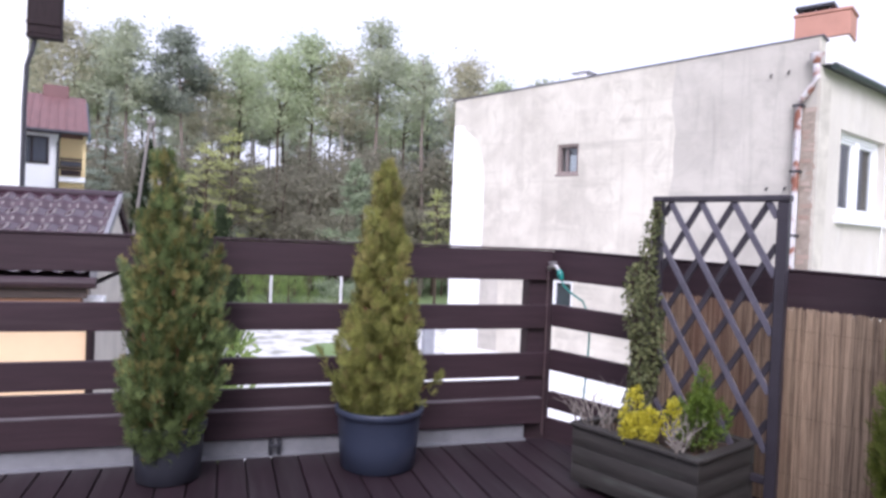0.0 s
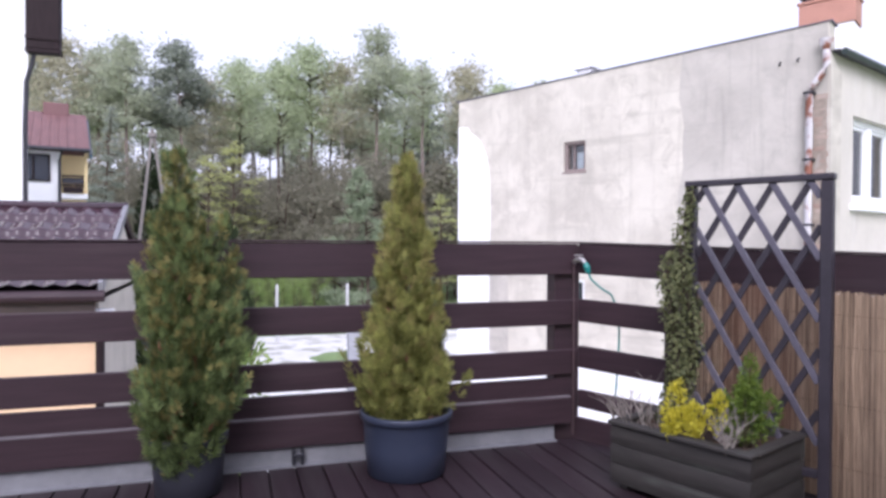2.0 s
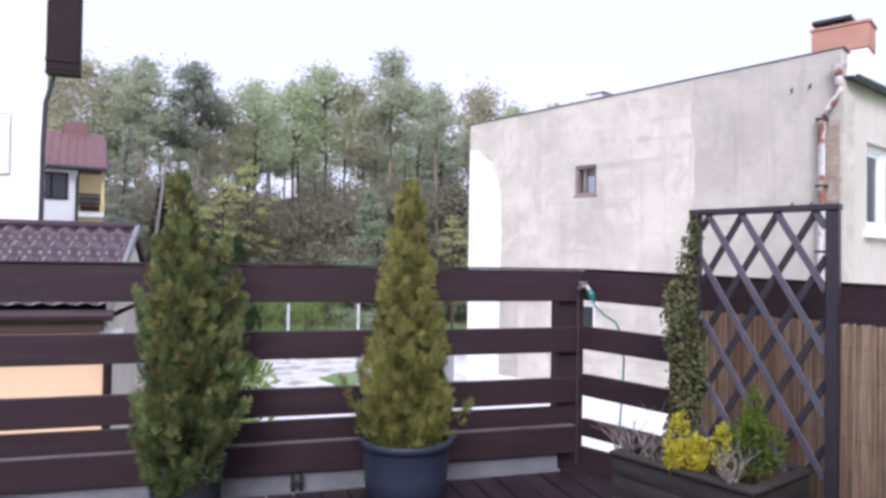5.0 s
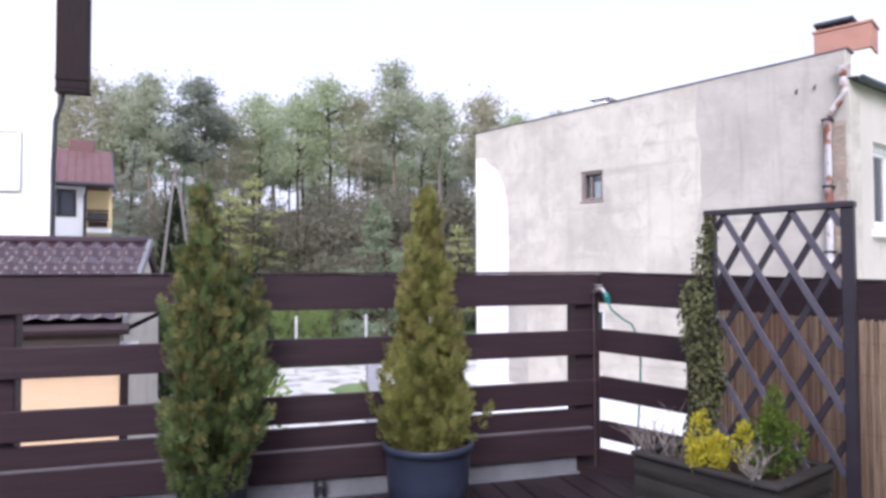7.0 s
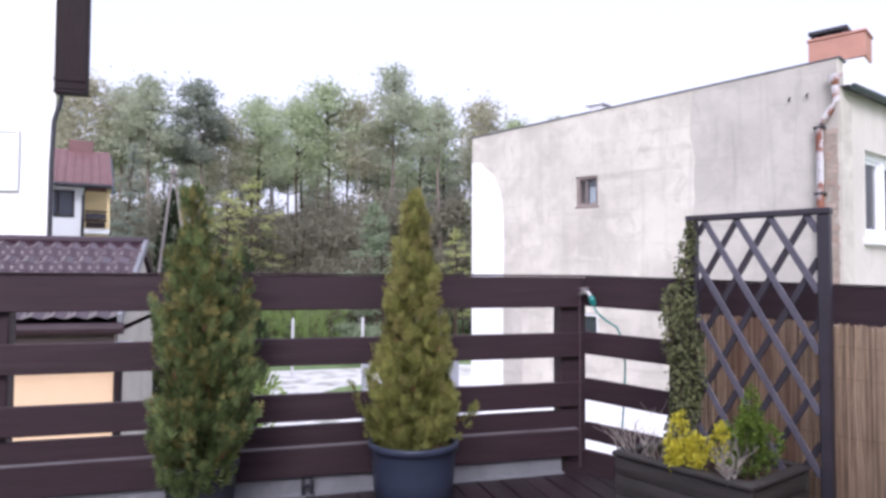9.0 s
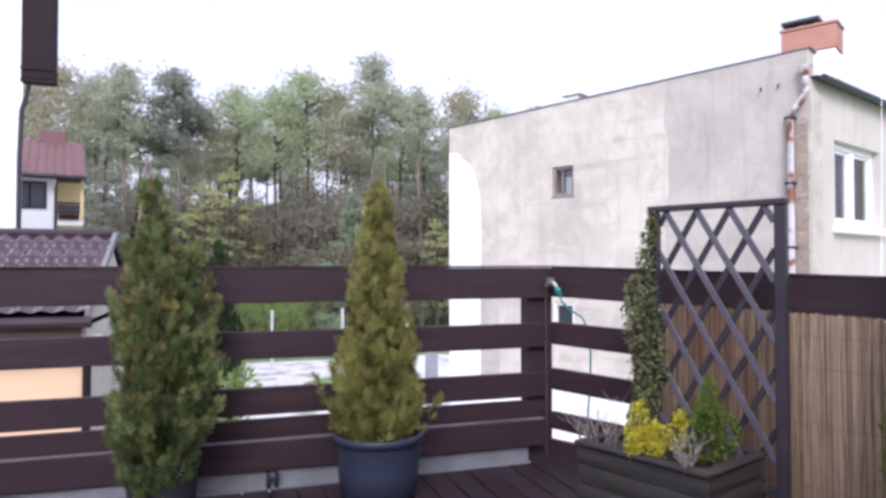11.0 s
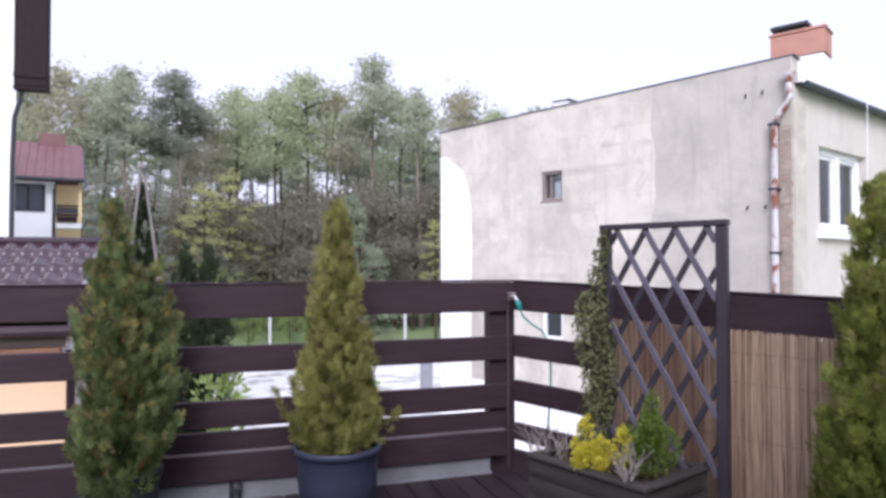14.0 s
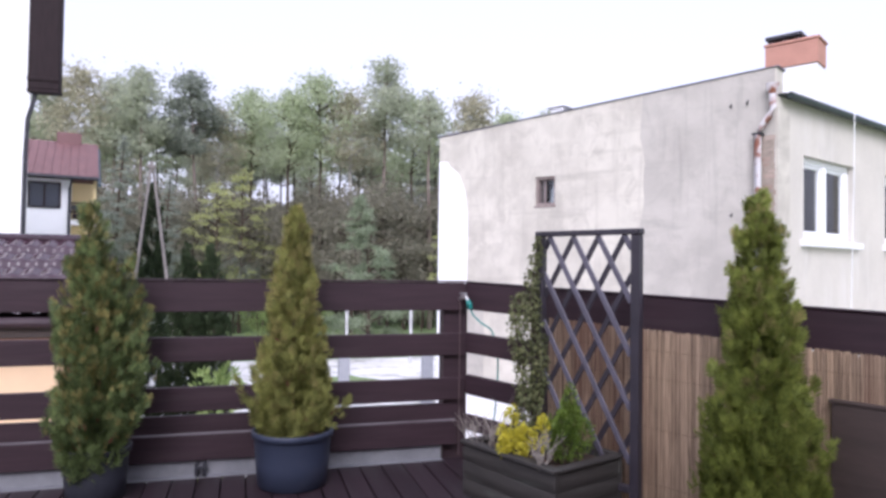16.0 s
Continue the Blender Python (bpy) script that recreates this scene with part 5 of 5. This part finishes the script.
ivy(2.045, 2.975, 0.262, [(0.262, 0.035), (0.6, 0.04), (0.9, 0.042), (1.15, 0.038), (1.27, 0.028), (1.34, 0.012)], 61, "dark green ivy climbing the trellis post", 1900)
ivy(1.955, 2.965, 0.262, [(0.262, 0.03), (0.45, 0.04), (0.7, 0.045), (0.9, 0.042), (0.98, 0.035), (1.04, 0.015)], 62, "bronzed green ivy on a cane beside the trellis", 1500)


def twigs(name, base, seed, n, height, spread, label, material, rad=0.004, forks=3, curl=0.5):
    rr = random.Random(seed)
    ob = empty(name, Matrix.Translation(base), label=label, category="dry plant")
    bm = bmesh.new()

    def grow(p, d, length, r, level):
        pts = [p]
        for i in range(4):
            d = (d + Vector((rr.uniform(-curl, curl), rr.uniform(-curl, curl), rr.uniform(-0.2, curl * 0.7)))).normalized()
            p = p + d * length / 4
            pts.append(p)
        tube(bm, pts, [r, r * 0.9, r * 0.8, r * 0.7, r * 0.5], 5)
        if level:
            for k in range(2):
                grow(pts[rr.choice((2, 3, 4))], (d + Vector((rr.uniform(-1, 1), rr.uniform(-1, 1), rr.uniform(0, 0.8)))).normalized(), length * 0.65, r * 0.6, level - 1)
    for i in range(n):
        a = rr.uniform(0, 6.28)
        q = rr.uniform(0, spread)
        grow(Vector((q * math.cos(a), q * math.sin(a), -0.02)), Vector((math.cos(a) * 0.5, math.sin(a) * 0.5, 1)).normalized(), height * rr.uniform(0.6, 1), rad, forks)
    part("branchwork", bm, material, ob)
    return ob


twigs("dwarf_tree", (1.905, 2.50, 0.262), 71, 6, 0.135, 0.045, "bleached gnarled leafless dwarf shrub in the trough planter", TWIG, 0.0065, 3, 0.6)
twigs("dead_lavender", (1.80, 2.90, 0.262), 72, 20, 0.20, 0.085, "dry grey lavender stalks at the end of the trough planter", TWIG, 0.0022, 1, 0.18)
twigs("dead_lavender", (1.76, 2.99, 0.262), 73, 18, 0.17, 0.07, "dry grey lavender stalks at the end of the trough planter", TWIG, 0.0022, 1, 0.18)

# ---- tap and hose in the railing corner ----
tap = empty("garden_tap", label="dull metal standpipe and tap with a teal hose connector", category="tap")
part("standpipe", tube(bmesh.new(), [(1.862, 3.688, 0.02), (1.862, 3.688, 0.5), (1.862, 3.69, 0.975)], 0.0045, 8), COPPER, tap)
part("tap_body", tube(bmesh.new(), [(1.862, 3.69, 0.97), (1.868, 3.67, 0.985), (1.882, 3.63, 0.985), (1.888, 3.612, 0.965)], [0.012, 0.014, 0.013, 0.011], 10), CHROME, tap, "chrome tap body")
part("lever", box_bm((1.845, 3.645, 1.004), (1.895, 3.66, 1.012), 0.002), CHROME, tap)
part("spindle", tube(bmesh.new(), [(1.872, 3.652, 0.985), (1.872, 3.652, 1.006)], 0.006, 8), CHROME, tap)
part("connector", tube(bmesh.new(), [(1.888, 3.612, 0.967), (1.893, 3.604, 0.945), (1.899, 3.600, 0.915)], [0.014, 0.019, 0.014], 10), TEAL, tap, "teal plastic hose connector")
hose = bmesh.new()
tube(hose, [(1.899, 3.600, 0.918), (1.912, 3.592, 0.88), (1.955, 3.565, 0.835), (2.01, 3.55, 0.80), (2.05, 3.555, 0.73), (2.062, 3.55, 0.60), (2.058, 3.55, 0.45), (2.045, 3.55, 0.30), (2.03, 3.55, 0.12), (2.03, 3.56, -0.06), (2.06, 3.57, -0.4)], 0.0052, 8)
h = part("garden_hose", hose, TEAL, smooth=True)
tagged(h, label="thin teal garden hose looped over the railing corner", category="hose")

panel = empty("leaning_panel", side_m, label="plain brown board leaning against the reed screen", category="board")
bm = box_bm((2.06, -0.075, 0.0), (3.2, -0.055, 0.66), 0.003)
for v in bm.verts:
    v.co.y += 0.045 * v.co.z
part("sheet", bm, BROWNBOARD, panel)
bm = box_bm((2.05, -0.080, 0.661), (3.2, -0.048, 0.675), 0.003)
for v in bm.verts:
    v.co.y += 0.03
part("edge_strip", bm, BROWNBOARD, panel)

# ---- garden below ----
for i, (x, y, top) in enumerate(((-0.28, 11.0, 1.50), (0.05, 11.1, 1.47))):
    c = thuja(x, y, GROUND, [(GROUND, 0.25), (GROUND + 0.5, 0.34), (-0.9, 0.34), (0.0, 0.32), (0.7, 0.23), (1.1, 0.15), (1.35, 0.10), (top, 0.03)], DARKCON, "dark columnar conifer in the garden below", 81 + i, n=12000, dead=0.0, size=1.5)
    tagged(c, category="conifer", group="garden conifers")
c = thuja(-1.71, 18.0, GROUND, [(GROUND, 0.4), (GROUND + 0.6, 0.5), (0.0, 0.46), (1.5, 0.36), (2.6, 0.2), (3.3, 0.03)], DARKCON, "dark pointed conifer beside the utility pole", 85, n=8000, dead=0.0, size=2.4)
tagged(c, category="conifer", group="garden conifers")
sh = dome("garden_shrub", (0.23, 9.6, GROUND), [(0, 0, 0.5, 0.25, 0.5), (0, 0, 1.3, 0.25, 0.55), (0.05, 0, 2.0, 0.2, 0.4), (-0.2, 0.1, 2.2, 0.12, 0.25), (0.15, 0, 2.3, 0.15, 0.25)], SHRUBLEAF, "light green leafy shrub in the garden below", "shrub", 91, 60, 0.13)
pole = empty("utility_pole", label="two-legged grey wooden utility pole with insulators", category="utility pole")
part("leg", tube(bmesh.new(), [(-2.17, 16.0, GROUND), (-1.50, 16.0, 3.45)], [0.042, 0.030], 10), POLEWOOD, pole)
part("leg", tube(bmesh.new(), [(-0.65, 16.1, GROUND), (-1.48, 16.12, 3.3)], [0.042, 0.030], 10), POLEWOOD, pole)
part("top_clamp", box_bm((-1.58, 15.93, 3.28), (-1.42, 16.15, 3.36), 0.01), POLEWOOD, pole)
for x in (-1.56, -1.44):
    part("insulator", lathe(bmesh.new(), [(0.012, 0), (0.024, 0.02), (0.022, 0.05), (0.01, 0.07)], 10), UPVC, pole, "white glazed insulator").location = (x, 16.0, 3.36)
posts = [(7.05, 26.0), (4.45, 26.0), (9.7, 26.0), (1.8, 26.0)]
for k, (x, y) in enumerate(posts):
    p = part("fence_post", box_bm((x - 0.05, y - 0.05, GROUND), (x + 0.05, y + 0.05, -0.6), 0.01), PALEPOST)
    tagged(p, label="pale concrete garden fence post on the lawn", category="fence post", group="garden fence posts")
for x, y in ((5.38, 17.3), (3.11, 17.3), (-0.9, 17.3)):
    p = part("pillar", box_bm((x - 0.14, y - 0.14, GROUND), (x + 0.14, y + 0.14, -0.95), 0.015), CONCPOST)
    tagged(p, label="squat grey concrete gate pillar beside the yard", category="pillar", group="yard pillars")
# ---- deck planks ----
floor = empty("floor", label="dark brown grooved timber decking, damp and slightly glossy", category="decking", kind="structure")
rp = random.Random(21)
PITCH = 0.1265
x = -4.95
while x < 4.9:
    x1 = x + PITCH - 0.007
    e0, e1 = deck_end(x), deck_end(x1)
    bm = bmesh.new()
    prof = [(x, -0.026), (x, -0.003), (x + 0.003, 0.0), (x1 - 0.003, 0.0), (x1, -0.003), (x1, -0.026)]
    h = rp.uniform(-0.0015, 0.0015)
    a = [bm.verts.new((u, -2.98, v + h)) for u, v in prof]
    b = [bm.verts.new((u, e0 + (e1 - e0) * (u - x) / (x1 - x), v + h)) for u, v in prof]
    for i in range(6):
        bm.faces.new((a[i], b[i], b[(i + 1) % 6], a[(i + 1) % 6]))
    bm.faces.new(a[::-1])
    bm.faces.new(b)
    bmesh.ops.recalc_face_normals(bm, faces=bm.faces)
    part("plank", bm, DECK, floor)
    x += PITCH
tagged(part("deck_joist", box_bm((-4.95, -2.95, -0.069), (1.84, 3.708, -0.0285)), DARKWOOD, floor))
